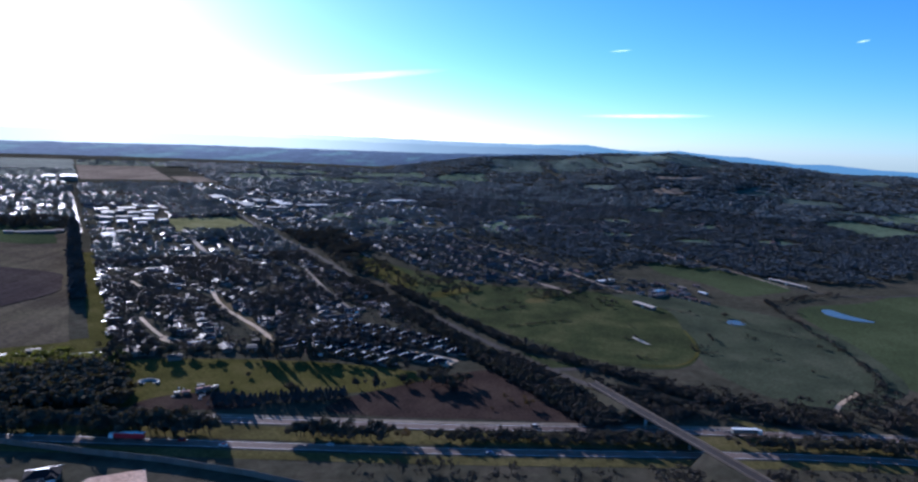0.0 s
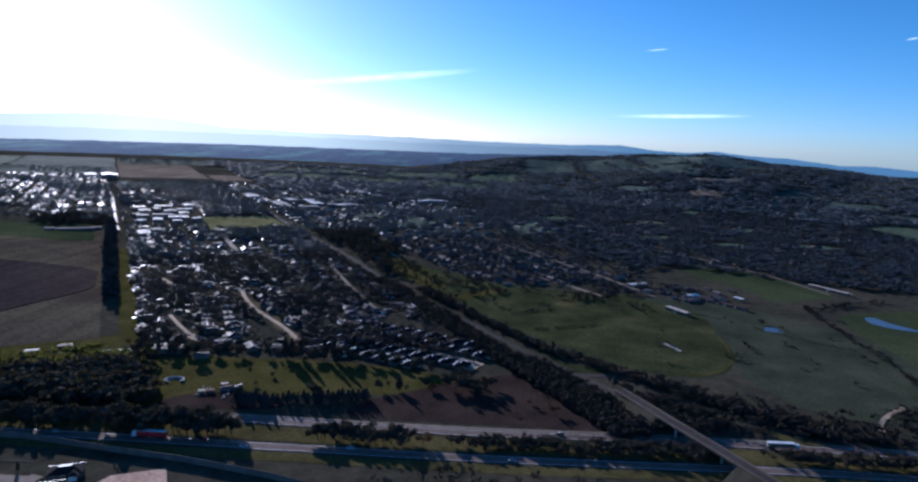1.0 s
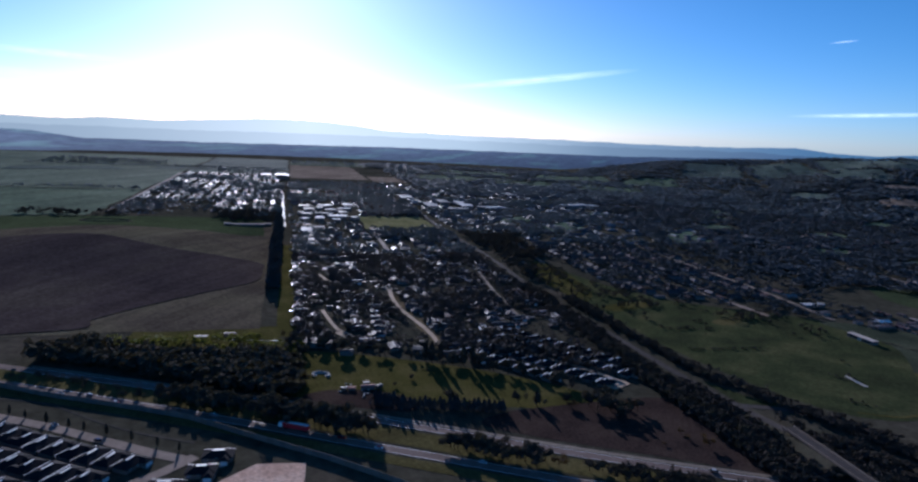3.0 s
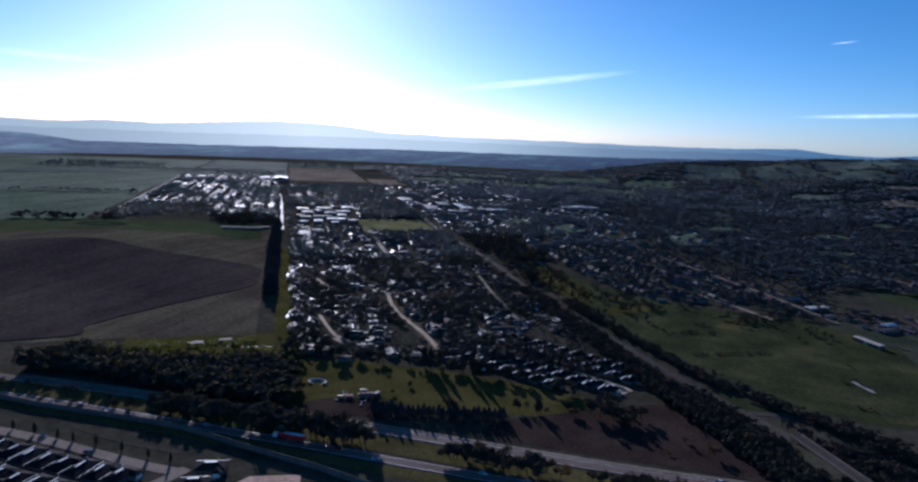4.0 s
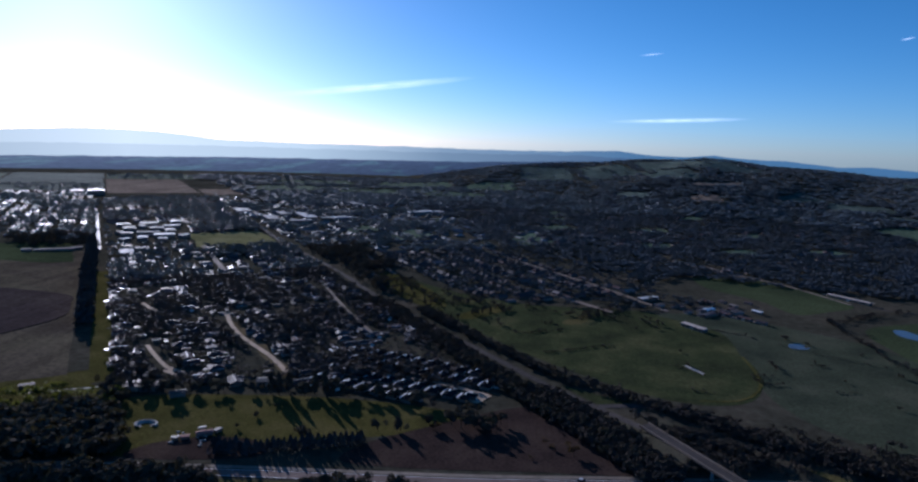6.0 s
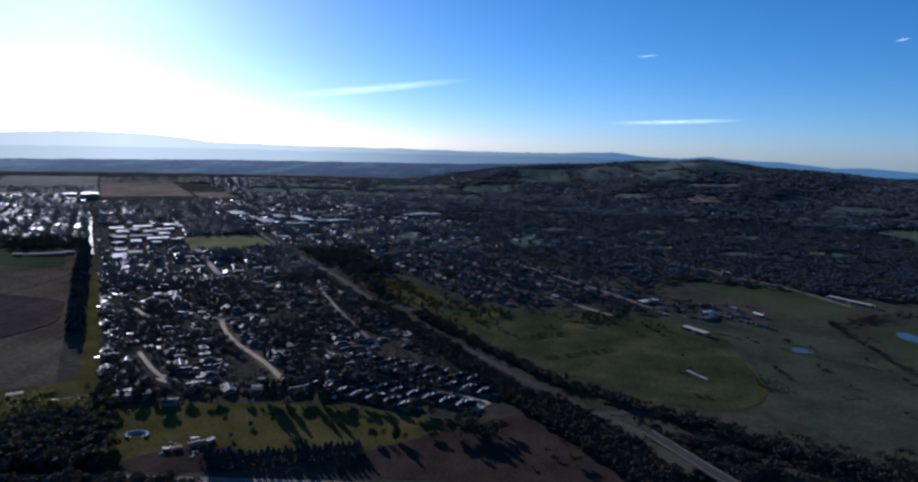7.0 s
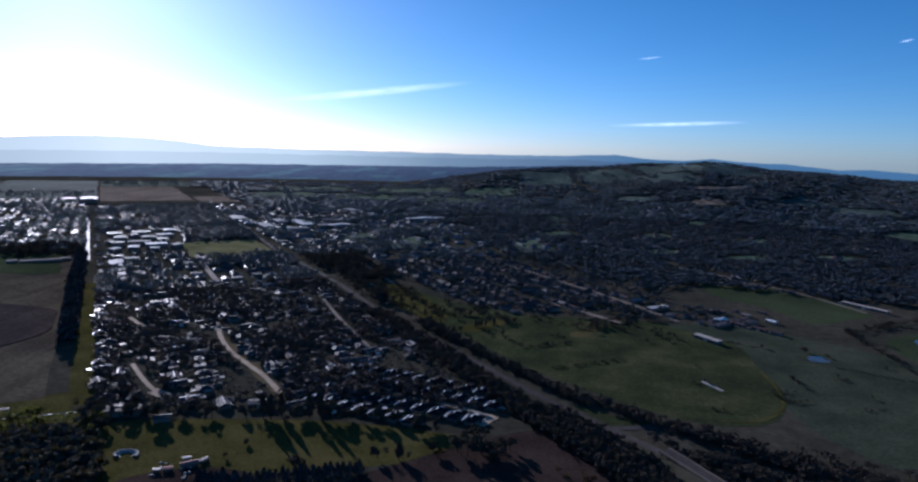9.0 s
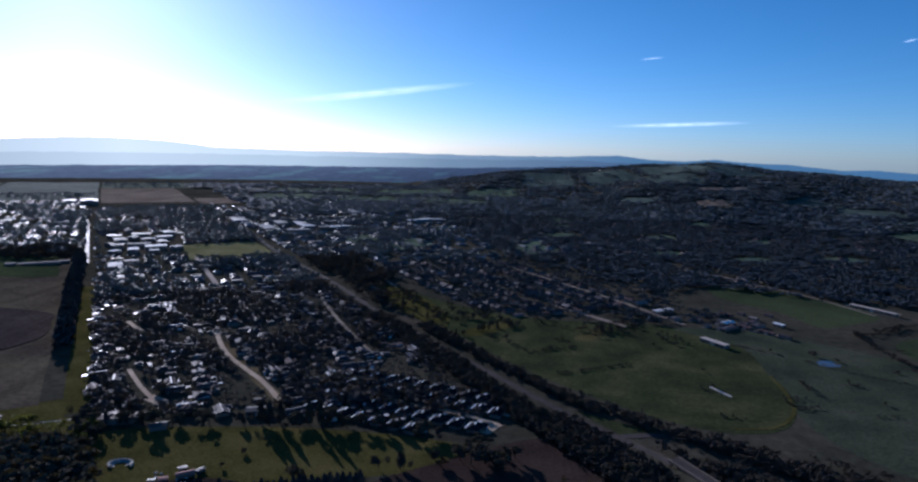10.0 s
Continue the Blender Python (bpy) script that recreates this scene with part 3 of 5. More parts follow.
STREETS = [("wide_street", [T(150, 109), T(116, 106), T(73, 107), T(36, 113), T(4, 119), T(-22, 121), T(-48, 122)], 4.2, M_WORN), ("side_street", [T(230, 239), T(128, 227), T(30, 220)], 3.6, M_STREET),
           ("short_street", [T(72, 31), T(29, 37), T(-8, 45)], 3.4, M_WORN), ("bend_street", [T(225, 35), T(200, 41), T(177, 48)], 4, M_WORN), ("middle_street", [T(600, 145), T(470, 143), T(340, 142)], 7, M_STREET),
           ("edge_road", [T(600, -7), T(660, -8), T(900, -11), T(1138, -14), T(1250, -20)], 5.5, M_SEAL), ("estate_street", [T(-48, 172), T(-86, 203), T(-116, 226), T(-143, 240)], 5, M_WORN),
           ("east_road", [T(420, 590), T(299, 580), T(127, 576), T(2, 565), T(-18, 560)], 6, M_STREET), ("top_road", [(349, 1008), (377, 943), (418, 879), (452, 778)], 5, M_STREET), ("paddock_lane", [(452, 778), (500, 747), (571, 755), (622, 772), (712, 794)], 4, M_OLD_SEAL), ("east_street", [T(115, 484), T(2, 497)], 7, M_STREET), ("woods_road", [T(260, 840), T(188, 836), T(80, 830)], 7, M_STREET),
           ("north_road", [T(769, -328), T(1300, -338), T(1785, -348)], 7, M_ASPHALT), ("golf_road", [T(330, 318), T(240, 330), T(170, 345)], 6, M_STREET), ("hill_street", [T(705, 909), T(559, 873)], 7, M_STREET), ("wood_street", [T(467, 872), T(355, 852)], 7, M_STREET), ("orchard_street", [T(173, 845), T(78, 809)], 6, M_STREET), ("far_street", [T(880, 300), T(905, 420), T(930, 560)], 8, M_STREET),
           ("gravel_arena", [T(-35, 838), T(-95, 848)], 9, M_GRAVEL), ("creek_track", [(316, 414), (308, 407), (293, 395), (279, 380), (274, 368)], 3.5, M_WORN)]
for nm, pts, w, mat in STREETS:
    tagged(strip(nm, pts, w, mat, 0.22), "pale worn street among the houses" if "street" in nm else "narrow road across open land", "road", kind="structure")

land_patch(field("street_verge", [T(140, 104), T(-46, 117), T(-46, 127), T(100, 113)], M_BROWN_GRASS, 26, 0.18, 4), "brown worn grass beside the wide street", "grass")
land_patch(outline_field("street_end", [T(143, 104), T(153, 105), T(156, 110), T(150, 114), T(142, 112)], M_WORN, 0.25), "pale gravel turning place at the street's end", "road")
land_patch(field("worn_yard", [T(-16, 44), T(2, 39), T(8, 46), T(-10, 53)], M_WORN, 8, 0.3, 5), "pale trodden yard among the houses", "soil")
land_patch(outline_field("verge_glade", [(190, 362), (200, 356), (218, 344), (236, 341), (222, 340), (204, 341)], M_VERGE, 0.2), "sunlit grass between the bushes and the highway", "grass")
land_patch(outline_field("junction_grass", [T(-150, 302), T(-160, 309), T(-180, 318), T(-192, 330), T(-200, 322), T(-197, 306), T(-180, 303)], M_GOLF, 0.13), "grass triangle beside the road junction", "grass")
tagged(strip("golf_road", [T(469, 372), T(380, 362), T(275, 351)], 5, M_STREET, 0.22), "narrow road across open land", "road", kind="structure")

# embankment and bridge over the highway
emb_v, emb_f = [], []
for (a0, a1) in ((-420, -345), (-283, -190)):
    n = 12
    base = len(emb_v)
    for i in range(n + 1):
        a = a0 + (a1 - a0) * i / n
        c = np.interp(a, [-420, -351, -302, -238, -190], [280, 287, 291, 297, 299])
        z = 6.75 * (1 - float(smooth(-275, -190, a)))
        for off, zz in ((-6 - z * 1.8, -0.2), (-5.6, z), (5.6, z), (6 + z * 1.8, -0.2)):
            x, y = T(a, c + off)
            emb_v.append((x, y, zz))
    for i in range(n):
        for j in range(3):
            k = base + i * 4 + j
            emb_f.append((k, k + 4, k + 5, k + 1))
    emb_f += [(base, base + 1, base + 2, base + 3), (base + 4 * n + 3, base + 4 * n + 2, base + 4 * n + 1, base + 4 * n)]
tagged(raw_mesh("embankment", emb_v, emb_f, M_GROUND), "grassed embankment carrying the crossing road", "embankment", kind="structure")
bridge = thing("road_bridge", "concrete road bridge crossing over the highway", "bridge")
deck_line = MAIN[:4]
tagged(strip("deck", deck_line, 7.6, M_OLD_SEAL, 7.05, bridge, lambda q: 0.0, thick=0.9), "grey road deck")
for s in (-3.75, 3.75):
    tagged(strip("parapet", deck_line, 0.35, M_STREET, 8.05, bridge, lambda q: 0.0, side=s, thick=1.0), "pale concrete parapet")
for a in (-296, -313, -330):
    bm = bmesh.new()
    for off in (0,):
        vs = bmesh.ops.create_cone(bm, cap_ends=True, segments=12, radius1=0.9, radius2=0.9, depth=6.2)["verts"]
        x, y = T(a, 290 + off)
        bmesh.ops.translate(bm, vec=(x, y, 3.1), verts=vs)
    part("pier", bm, M_CONCRETE, bridge)

# ---- trees ----
rng = np.random.default_rng(7)


def crown_shape(seed, quads, leaf, kind="round"):
    """Leaf clumps of a crown of unit height (trunk foot at 0), as quads scattered through a few uneven lobes."""
    r = np.random.default_rng(seed)
    if kind == "cone":
        h = r.uniform(0.06, 0.99, quads) ** 0.9
        rad = (1 - h) * 0.30 * r.uniform(0.75, 1.1, quads) + 0.015
        th = r.uniform(0, 2 * np.pi, quads)
        cen = np.stack([rad * np.cos(th), rad * np.sin(th), h], 1)
    elif kind == "tall":
        h = r.uniform(0.12, 0.98, quads)
        rad = 0.17 * np.sin(np.pi * np.clip(h, 0.1, 1) ** 0.8) * r.uniform(0.5, 1.1, quads)
        th = r.uniform(0, 2 * np.pi, quads)
        cen = np.stack([rad * np.cos(th), rad * np.sin(th), h], 1)
    else:
        lobes = 7 if kind == "round" else 5
        lc = np.stack([r.normal(0, 0.24, lobes), r.normal(0, 0.24, lobes), r.uniform(0.42, 0.82, lobes)], 1)
        lr = r.uniform(0.15, 0.27, lobes)
        k = r.integers(0, lobes, quads)
        d = r.normal(size=(quads, 3))
        d /= np.linalg.norm(d, axis=1)[:, None]
        cen = lc[k] + d * (lr[k] * r.uniform(0.6, 1.08, quads))[:, None] * np.array([1, 1, 0.8])
        cen[:, 2] = np.maximum(cen[:, 2], 0.14)
    # clumps lie roughly along the outside of their lobe
    if kind in ("cone", "tall"):
        d = np.stack([np.cos(th), np.sin(th), np.full(quads, 0.35)], 1)
    n = d + 0.5 * r.normal(size=(quads, 3))
    n /= np.linalg.norm(n, axis=1)[:, None]
    e1 = np.cross(n, r.normal(size=(quads, 3)))
    e1 /= np.linalg.norm(e1, axis=1)[:, None]
    e2 = np.cross(n, e1)
    e2 /= np.linalg.norm(e2, axis=1)[:, None]
    s = leaf * r.uniform(0.6, 1.35, quads)[:, None]
    corners = np.stack([cen - e1 * s - e2 * s * 0.6, cen + e1 * s * 0.9 - e2 * s * 0.75, cen + e1 * s * 1.1 + e2 * s * 0.7, cen - e1 * s * 0.8 + e2 * s * 0.65], 1)
    return corners.reshape(-1, 3)


def quads_mesh(name, verts, mat, parent=None):
    n = len(verts) // 4
    me = bpy.data.meshes.new(name)
    me.vertices.add(len(verts))
    me.vertices.foreach_set("co", np.asarray(verts, np.float32).ravel())
    me.loops.add(4 * n)
    me.loops.foreach_set("vertex_index", np.arange(4 * n, dtype=np.int32))
    me.polygons.add(n)
    me.polygons.foreach_set("loop_start", np.arange(0, 4 * n, 4, dtype=np.int32))
    me.polygons.foreach_set("loop_total", np.full(n, 4, np.int32))
    me.materials.append(mat)
    me.update(calc_edges=True)
    me.validate()
    ob = new(name, me)
    if parent is not None:
        ob.parent = parent
    return ob


def limb(bm, p, q, r0, r1, seg=7):
    p, q = Vector(p), Vector(q)
    turn = (q - p).to_track_quat('Z', 'Y').to_matrix().to_4x4()
    bmesh.ops.create_cone(bm, cap_ends=True, segments=seg, radius1=r0, radius2=r1, depth=(q - p).length, matrix=Matrix.Translation((p + q) / 2) @ turn)


def make_tree(name, label, seed, h, spread, mat, kind="round", quads=240, leaf=0.055):
    """A tree with a tapered trunk, limbs and a crown of leaf clumps; it stands at its foot."""
    t = thing(name, label, "tree")
    bm = bmesh.new()
    if kind in ("cone", "tall"):
        limb(bm, (0, 0, -0.3), (0, 0, h * 0.85), h * 0.022, h * 0.006)
    else:
        r = random.Random(seed)
        limb(bm, (0, 0, -0.3), (0.02 * h, 0, h * 0.42), h * 0.03, h * 0.02)
        for k in range(4):
            th = k * 1.6 + r.random()
            limb(bm, (0.02 * h, 0, h * 0.36), (math.cos(th) * h * 0.25 * spread, math.sin(th) * h * 0.25 * spread, h * r.uniform(0.6, 0.78)), h * 0.016, h * 0.005, 5)
    part("trunk", bm, M_BARK, t)
    v = crown_shape(seed, quads, leaf, kind) * np.array([h * spread, h * spread, h])
    quads_mesh("crown", v, mat, t)
    return t


def put(proto, x, y, scale=1.0, turn=None, z=None, label=None, group=None):
    turn = rng.uniform(0, 360) if turn is None else turn
    c = copy_thing(proto, Matrix.Identity(4))
    c.matrix_basis = Matrix.LocRotScale((x, y, float(height(x, y)) if z is None else z), Euler((0, 0, radians(turn))), (scale, scale, scale * rng.uniform(0.92, 1.1)))
    if label:
        c["label"] = label
    if group:
        c["group"] = group
    return c


GUMS = [make_tree("tree", "dark green broad-crowned gum tree", s, 10, sp, M_LEAF, "round", 460, 0.056) for s, sp in ((11, 1.0), (12, 1.15), (13, 0.9), (14, 1.05))]
PALE = make_tree("tree", "pale yellow-green spreading tree", 21, 9, 1.1, M_LEAF_PALE, "round", 300, 0.05)
RUST = make_tree("tree", "small rust-coloured autumn tree", 22, 7, 1.1, M_LEAF_RUST, "round", 260, 0.055)
CYPRESS = [make_tree("cypress_tree", "dark conical cypress in a windbreak row", s, 8.0, 1.4, M_CONIFER, "cone", 260, 0.05) for s in (31, 32)]
POPLAR = make_tree("poplar_tree", "tall slender dark tree", 41, 13, 1.0, M_LEAF, "tall", 260, 0.045)

# windbreak rows north of the highway
for i in range(7):
    put(CYPRESS[i % 2], -143 + i * 3.0, 342 + i * 0.2 + rng.uniform(-0.5, 0.5), rng.uniform(0.95, 1.25), group="windbreak cypresses")
for i in range(19):
    s = i / 18
    put(CYPRESS[i % 2], -121 + 55 * s + rng.uniform(-0.4, 0.4), 346 + 15 * s + rng.uniform(-0.5, 0.5), rng.uniform(0.85, 1.12), group="windbreak cypresses")
# single trees in the park and on the dry field
for x, y, p, s in ((-57, 380, GUMS[2], 0.75), (-45, 380, POPLAR, 0.85), (-43, 381, GUMS[2], 0.8), (-26, 389, GUMS[0], 0.65), (-23, 386, RUST, 0.8), (-99, 362, GUMS[1], 0.85), (-87, 358, PALE, 0.5)):
    put(p, x, y, s, group="park trees")
for x, y, s in ((-12, 392, 1.0), (-6, 388, 1.15), (2, 390, 1.05), (7, 383, 0.9), (-1, 397, 1.0), (11, 394, 0.95), (45, 373, 0.5), (48, 366, 0.45), (19, 398, 0.8), (35, 353, 0.35)):
    put(RUST if s < 0.55 else GUMS[int(s * 20) % 4], x, y, s, group="field trees")
# trees along the houses' edge of the park
for x, y, s in ((-220, 418, 1.0), (-212, 422, 0.8), (-204, 419, 1.1), (-171, 425, 0.9), (-150, 427, 0.8), (-139, 428, 1.25), (-133, 426, 1.3), (-127, 429, 1.2), (-117, 429, 1.0), (-109, 430, 1.2), (-102, 430, 1.25), (-96, 431, 1.1), (-76, 431, 0.9), (-62, 429, 1.0), (-54, 427, 0.9), (-37, 423, 1.05), (-26, 419, 0.8), (-3, 412, 0.9), (-85, 429, 0.8), (-189, 423, 0.9)):
    put(GUMS[int(abs(x)) % 4] if s < 1.2 else POPLAR, x, y, s, group="park edge trees")
# saplings along the park path
for i in range(4):
    s = i / 3
    put(GUMS[i % 4], -142 + 20 * s, 373 + 50 * s, rng.uniform(0.28, 0.4), group="park saplings")
# median and verge of the highway


def median_y(x):
    return float(np.interp(x, [-389, -182, 1, 100, 204, 307], [292, 304, 309, 313, 319, 319]))


for x0, x1, n, s0, s1 in ((-202, -128, 30, 0.95, 1.4), (-266, -210, 20, 0.8, 1.2), (-82, -28, 22, 0.7, 1.0), (-5, 92, 30, 0.4, 0.65), (98, 150, 14, 0.5, 0.8), (195, 330, 34, 0.5, 0.85), (-380, -275, 14, 0.3, 0.6)):
    for i in range(n):
        x = x0 + (x1 - x0) * (i + rng.uniform(0, 0.8)) / n
        put(GUMS[int(rng.integers(4))], x, median_y(x) + rng.uniform(-4.5, 3.5), rng.uniform(s0, s1), group="median trees")
put(RUST, -21, 308, 1.15, group="median trees")
# belts along the crossing road
for a0, a1, b0, b1, n, s0, s1 in ((-285, -60, 256, 274, 80, 0.5, 0.8), (-150, -60, 306, 313, 20, 0.4, 0.65)):
    for i in range(n):
        a = a0 + (a1 - a0) * (i + rng.uniform(0, 0.9)) / n
        x, y = T(a, rng.uniform(b0, b1))
        if y < 341 and not 205 < x:
            continue
        put(GUMS[int(rng.integers(4))], x, y, rng.uniform(s0, s1), group="roadside trees")
# golf course rows
for x, y, h in ((-3, 656, 0.62), (0, 657, 0.7), (3, 659, 0.66), (7, 661, 0.6), (16, 668, 0.62), (-24, 635, 0.6), (-18, 639, 0.55), (-34, 647, 0.5), (29, 677, 0.5), (-56, 690, 0.7), (-70, 716, 0.6), (-48, 722, 0.55), (-88, 745, 0.75), (-62, 740, 0.5)):
    put(POPLAR if h > 0.57 else GUMS[0], x, y, h, group="golf course trees")
for a, b in ((-130, 455), (-160, 430), (-205, 455), (-190, 500), (-185, 505), (-198, 493), (-240, 520), (-255, 575), (-200, 545), (-120, 560), (-290, 500), (-165, 590), (-60, 470), (30, 430), (-20, 400), (110, 365)):
    x, y = T(a, b)
    put(GUMS[int(abs(a)) % 4], x, y, rng.uniform(0.25, 0.5), group="meadow bushes")


def scatter(name, label, spots, quads, leaf, mat, heights, seeds=(101, 102, 103, 104), kind="round", category="trees", spread=(0.8, 1.25)):
    """Many trees in one mesh: a stem and leaf clumps for each."""
    temps = [crown_shape(s, quads, leaf, kind) for s in seeds]
    out, stems = [], []
    base = height(spots[:, 0], spots[:, 1])
    hs = rng.uniform(*heights, len(spots))
    ws = rng.uniform(*spread, len(spots))
    for (x, y), z, h, w in zip(spots, base, hs, ws):
        t = temps[int(rng.integers(len(temps)))]
        th = rng.uniform(0, 2 * np.pi)
        c, s = math.cos(th), math.sin(th)
        v = t * np.array([h * w, h * w, h])
        out.append(np.stack([v[:, 0] * c - v[:, 1] * s + x, v[:, 0] * s + v[:, 1] * c + y, v[:, 2] + z - 0.02 * h], 1))
        d = h * 0.025
        for ex, ey in ((d, 0), (0, d)):
            stems.append([(x - ex, y - ey, z - 0.3), (x + ex, y + ey, z - 0.3), (x + ex * 0.6, y + ey * 0.6, z + h * 0.6), (x - ex * 0.6, y - ey * 0.6, z + h * 0.6)])
    ob = quads_mesh(name, np.concatenate(out), mat)
    tagged(ob, label, category, kind="stuff")
    quads_mesh("trunks", np.array(stems).reshape(-1, 3), M_BARK, ob)
    return ob


def inside(poly, x, y):
    poly = np.asarray(poly, float)
    hit = np.zeros(len(x), bool)
    for (x0, y0), (x1, y1) in zip(poly, np.roll(poly, -1, 0)):
        hit ^= ((y0 > y) != (y1 > y)) & (x < (x1 - x0) * (y - y0) / (y1 - y0 + 1e-9) + x0)
    return hit


def spread_in(poly, count, clear=(), clump=0.0):
    """Random places inside an outline, outside the clear ones, gathered in clumps if asked."""
    poly = np.asarray(poly, float)
    lo, hi = poly.min(0), poly.max(0)
    got = np.zeros((0, 2))
    tries = 0
    while len(got) < count and tries < 60:
        p = rng.uniform(lo, hi, (count * 2, 2))
        keep = inside(poly, p[:, 0], p[:, 1])
        for c in clear:
            keep &= ~inside(c, p[:, 0], p[:, 1])
        if clump:
            f = np.sin(p[:, 0] * clump + 2 * np.sin(p[:, 1] * clump * 0.7)) + np.sin(p[:, 1] * clump * 1.3 + 1.7 * np.sin(p[:, 0] * clump * 0.6))
            keep &= rng.uniform(-1.2, 1.6, len(p)) < f
        got = np.concatenate([got, p[keep]])
        tries += 1
    return got[:count]


# ---- houses ----


def roof_block(bm, L, W, z, pitch, hip=True, eave=0.5, thick=0.18):
    """A hipped or gabled roof over a block L long (x) and W wide (y), eaves at height z."""
    l, w = L / 2 + eave, W / 2 + eave
    rise = w * math.tan(radians(pitch))
    run = w if hip else 0.0
    ring = [bm.verts.new((sx * l, sy * w, z)) for sx, sy in ((-1, -1), (1, -1), (1, 1), (-1, 1))]
    low = [bm.verts.new((v.co.x, v.co.y, z - thick)) for v in ring]
    r0, r1 = bm.verts.new((-l + run, 0, z + rise)), bm.verts.new((l - run, 0, z + rise))
    bm.faces.new((ring[0], ring[1], r1, r0))
    bm.faces.new((ring[2], ring[3], r0, r1))
    bm.faces.new((ring[1], ring[2], r1))
    bm.faces.new((ring[3], ring[0], r0))
    for i in range(4):
        j = (i + 1) % 4
        bm.faces.new((ring[j], ring[i], low[i], low[j]))
    bm.faces.new(low[::-1])
    return [*ring, *low, r0, r1]


def make_house(name, label, L, W, pitch, hip, wing, roof_mat, group, shelter=0.35):
    """A one-storey house: body, roof, windows, door, garage door, and a wing on some."""
    h = thing(name, label, "house", group)
    H = 2.7
    dims = [(-L / 2, L / 2, -W / 2, W / 2, -0.2, H)]
    if wing:
        dims.append((L * 0.12, L * 0.12 + wing, -W / 2 - wing * 0.7, -W / 2 + 0.5, -0.2, H - 0.02))
    part("wall", boxes(*dims), M_FENCE if roof_mat is M_ROOF_NEW else M_WALL, h)
    bm = bmesh.new()
    roof_block(bm, L, W, H, pitch, hip)
    if wing:
        vs = roof_block(bm, wing * 1.7, wing, H - 0.03, pitch, True)
        bmesh.ops.rotate(bm, verts=vs, cent=(0, 0, 0), matrix=Matrix.Rotation(math.pi / 2, 3, 'Z'))
        bmesh.ops.translate(bm, verts=vs, vec=(L * 0.12 + wing / 2, -W / 2 - wing * 0.7 + wing * 0.85, 0))
    bmesh.ops.recalc_face_normals(bm, faces=bm.faces)
    part("roof", bm, roof_mat, h)
    # pale strips on ridge and eave imitate slivers of sunlit roof
    if roof_mat is M_ROOF:
        half = max(1.5, L / 2 - (W / 2 if hip else -0.4))
        top = H + (W / 2 + 0.5) * math.tan(radians(pitch))
        part("ridge_cap", boxes((-half, half, -0.42, 0.42, top - 0.12, top + 0.06)), M_SHEET, h, "pale strip imitating sun glint along the ridge")
        part("gutter", boxes((-L / 2 - 0.5, L / 2 + 0.5, -W / 2 - 0.72, -W / 2 - 0.5, H - 0.16, H + 0.02)), M_SHEET, h, "pale strip imitating sun glint along the eave")
    if roof_mat is M_ROOF_NEW:
        top = H + (W / 2 + 0.5) * math.tan(radians(pitch))
        half = L / 2 - W / 2
        # white ridge and eave strips stand in for glints on the dark tiles
        part("ridge_cap", boxes((-half, half, -0.45, 0.45, top - 0.1, top + 0.07)), M_TRIM, h, "pale strip imitating sun glint along the ridge")
        part("gutter", boxes((-L / 2 - 0.5, L / 2 + 0.5, W / 2 + 0.48, W / 2 + 0.75, H - 0.16, H + 0.02)), M_TRIM, h, "pale strip imitating sun glint along the eave")
        part("driveway", boxes((L * 0.1, L * 0.1 + 3.0, -W / 2 - 4.6, -W / 2 + 0.3, -0.2, 0.24)), M_CONCRETE, h, "pale concrete driveway")
    fy = -W / 2
    for x in (-L * 0.36, -L * 0.02):
        win = part("window", boxes((x - 0.9, x + 0.9, fy - 0.06, fy + 0.05, 0.9, 2.1)), M_TRIM, h)
        part("pane", boxes((x - 0.78, x + 0.78, fy - 0.08, fy - 0.05, 1.02, 1.98)), M_GLASS, win)
    for x in (-L * 0.3, L * 0.25):
        win = part("window", boxes((x - 0.8, x + 0.8, -fy - 0.05, -fy + 0.06, 0.9, 2.1)), M_TRIM, h)
        part("pane", boxes((x - 0.68, x + 0.68, -fy + 0.05, -fy + 0.08, 1.02, 1.98)), M_GLASS, win)
    # flat pale roofs on posts, added so that they show as bright sun glints
    if shelter:
        car = part("verandah", boxes((-L * 0.42, -L * 0.42 + L * shelter * 1.5, W / 2 + 0.52, W / 2 + 1.75, 2.3, 2.4)), M_TRIM if roof_mat is M_ROOF_NEW else M_SHEET, h, "flat sheet-metal roof added for its sun glint")
        for sx in (-L * 0.4, -L * 0.44 + L * shelter * 1.5):
            part("post", boxes((sx - 0.05, sx + 0.05, W / 2 + 1.55, W / 2 + 1.65, 0, 2.31)), M_STEEL, car)
    if shelter:
        lean = part("carport", boxes((L * 0.5 + 0.55, L * 0.5 + 4.4, -W * 0.2, W * 0.2, 2.2, 2.3)), M_SHEET, h, "flat metal side roof added for its sun glint")
        for sx in (L * 0.5 + 0.7, L * 0.5 + 4.2):
            part("post", boxes((sx - 0.05, sx + 0.05, -W * 0.18, -W * 0.18 + 0.1, 0, 2.21)), M_STEEL, lean)
    part("door", boxes((-L * 0.2 - 0.45, -L * 0.2 + 0.45, fy - 0.05, fy + 0.05, 0, 2.05)), M_FENCE, h)
    if wing:
        x = L * 0.12 + wing / 2
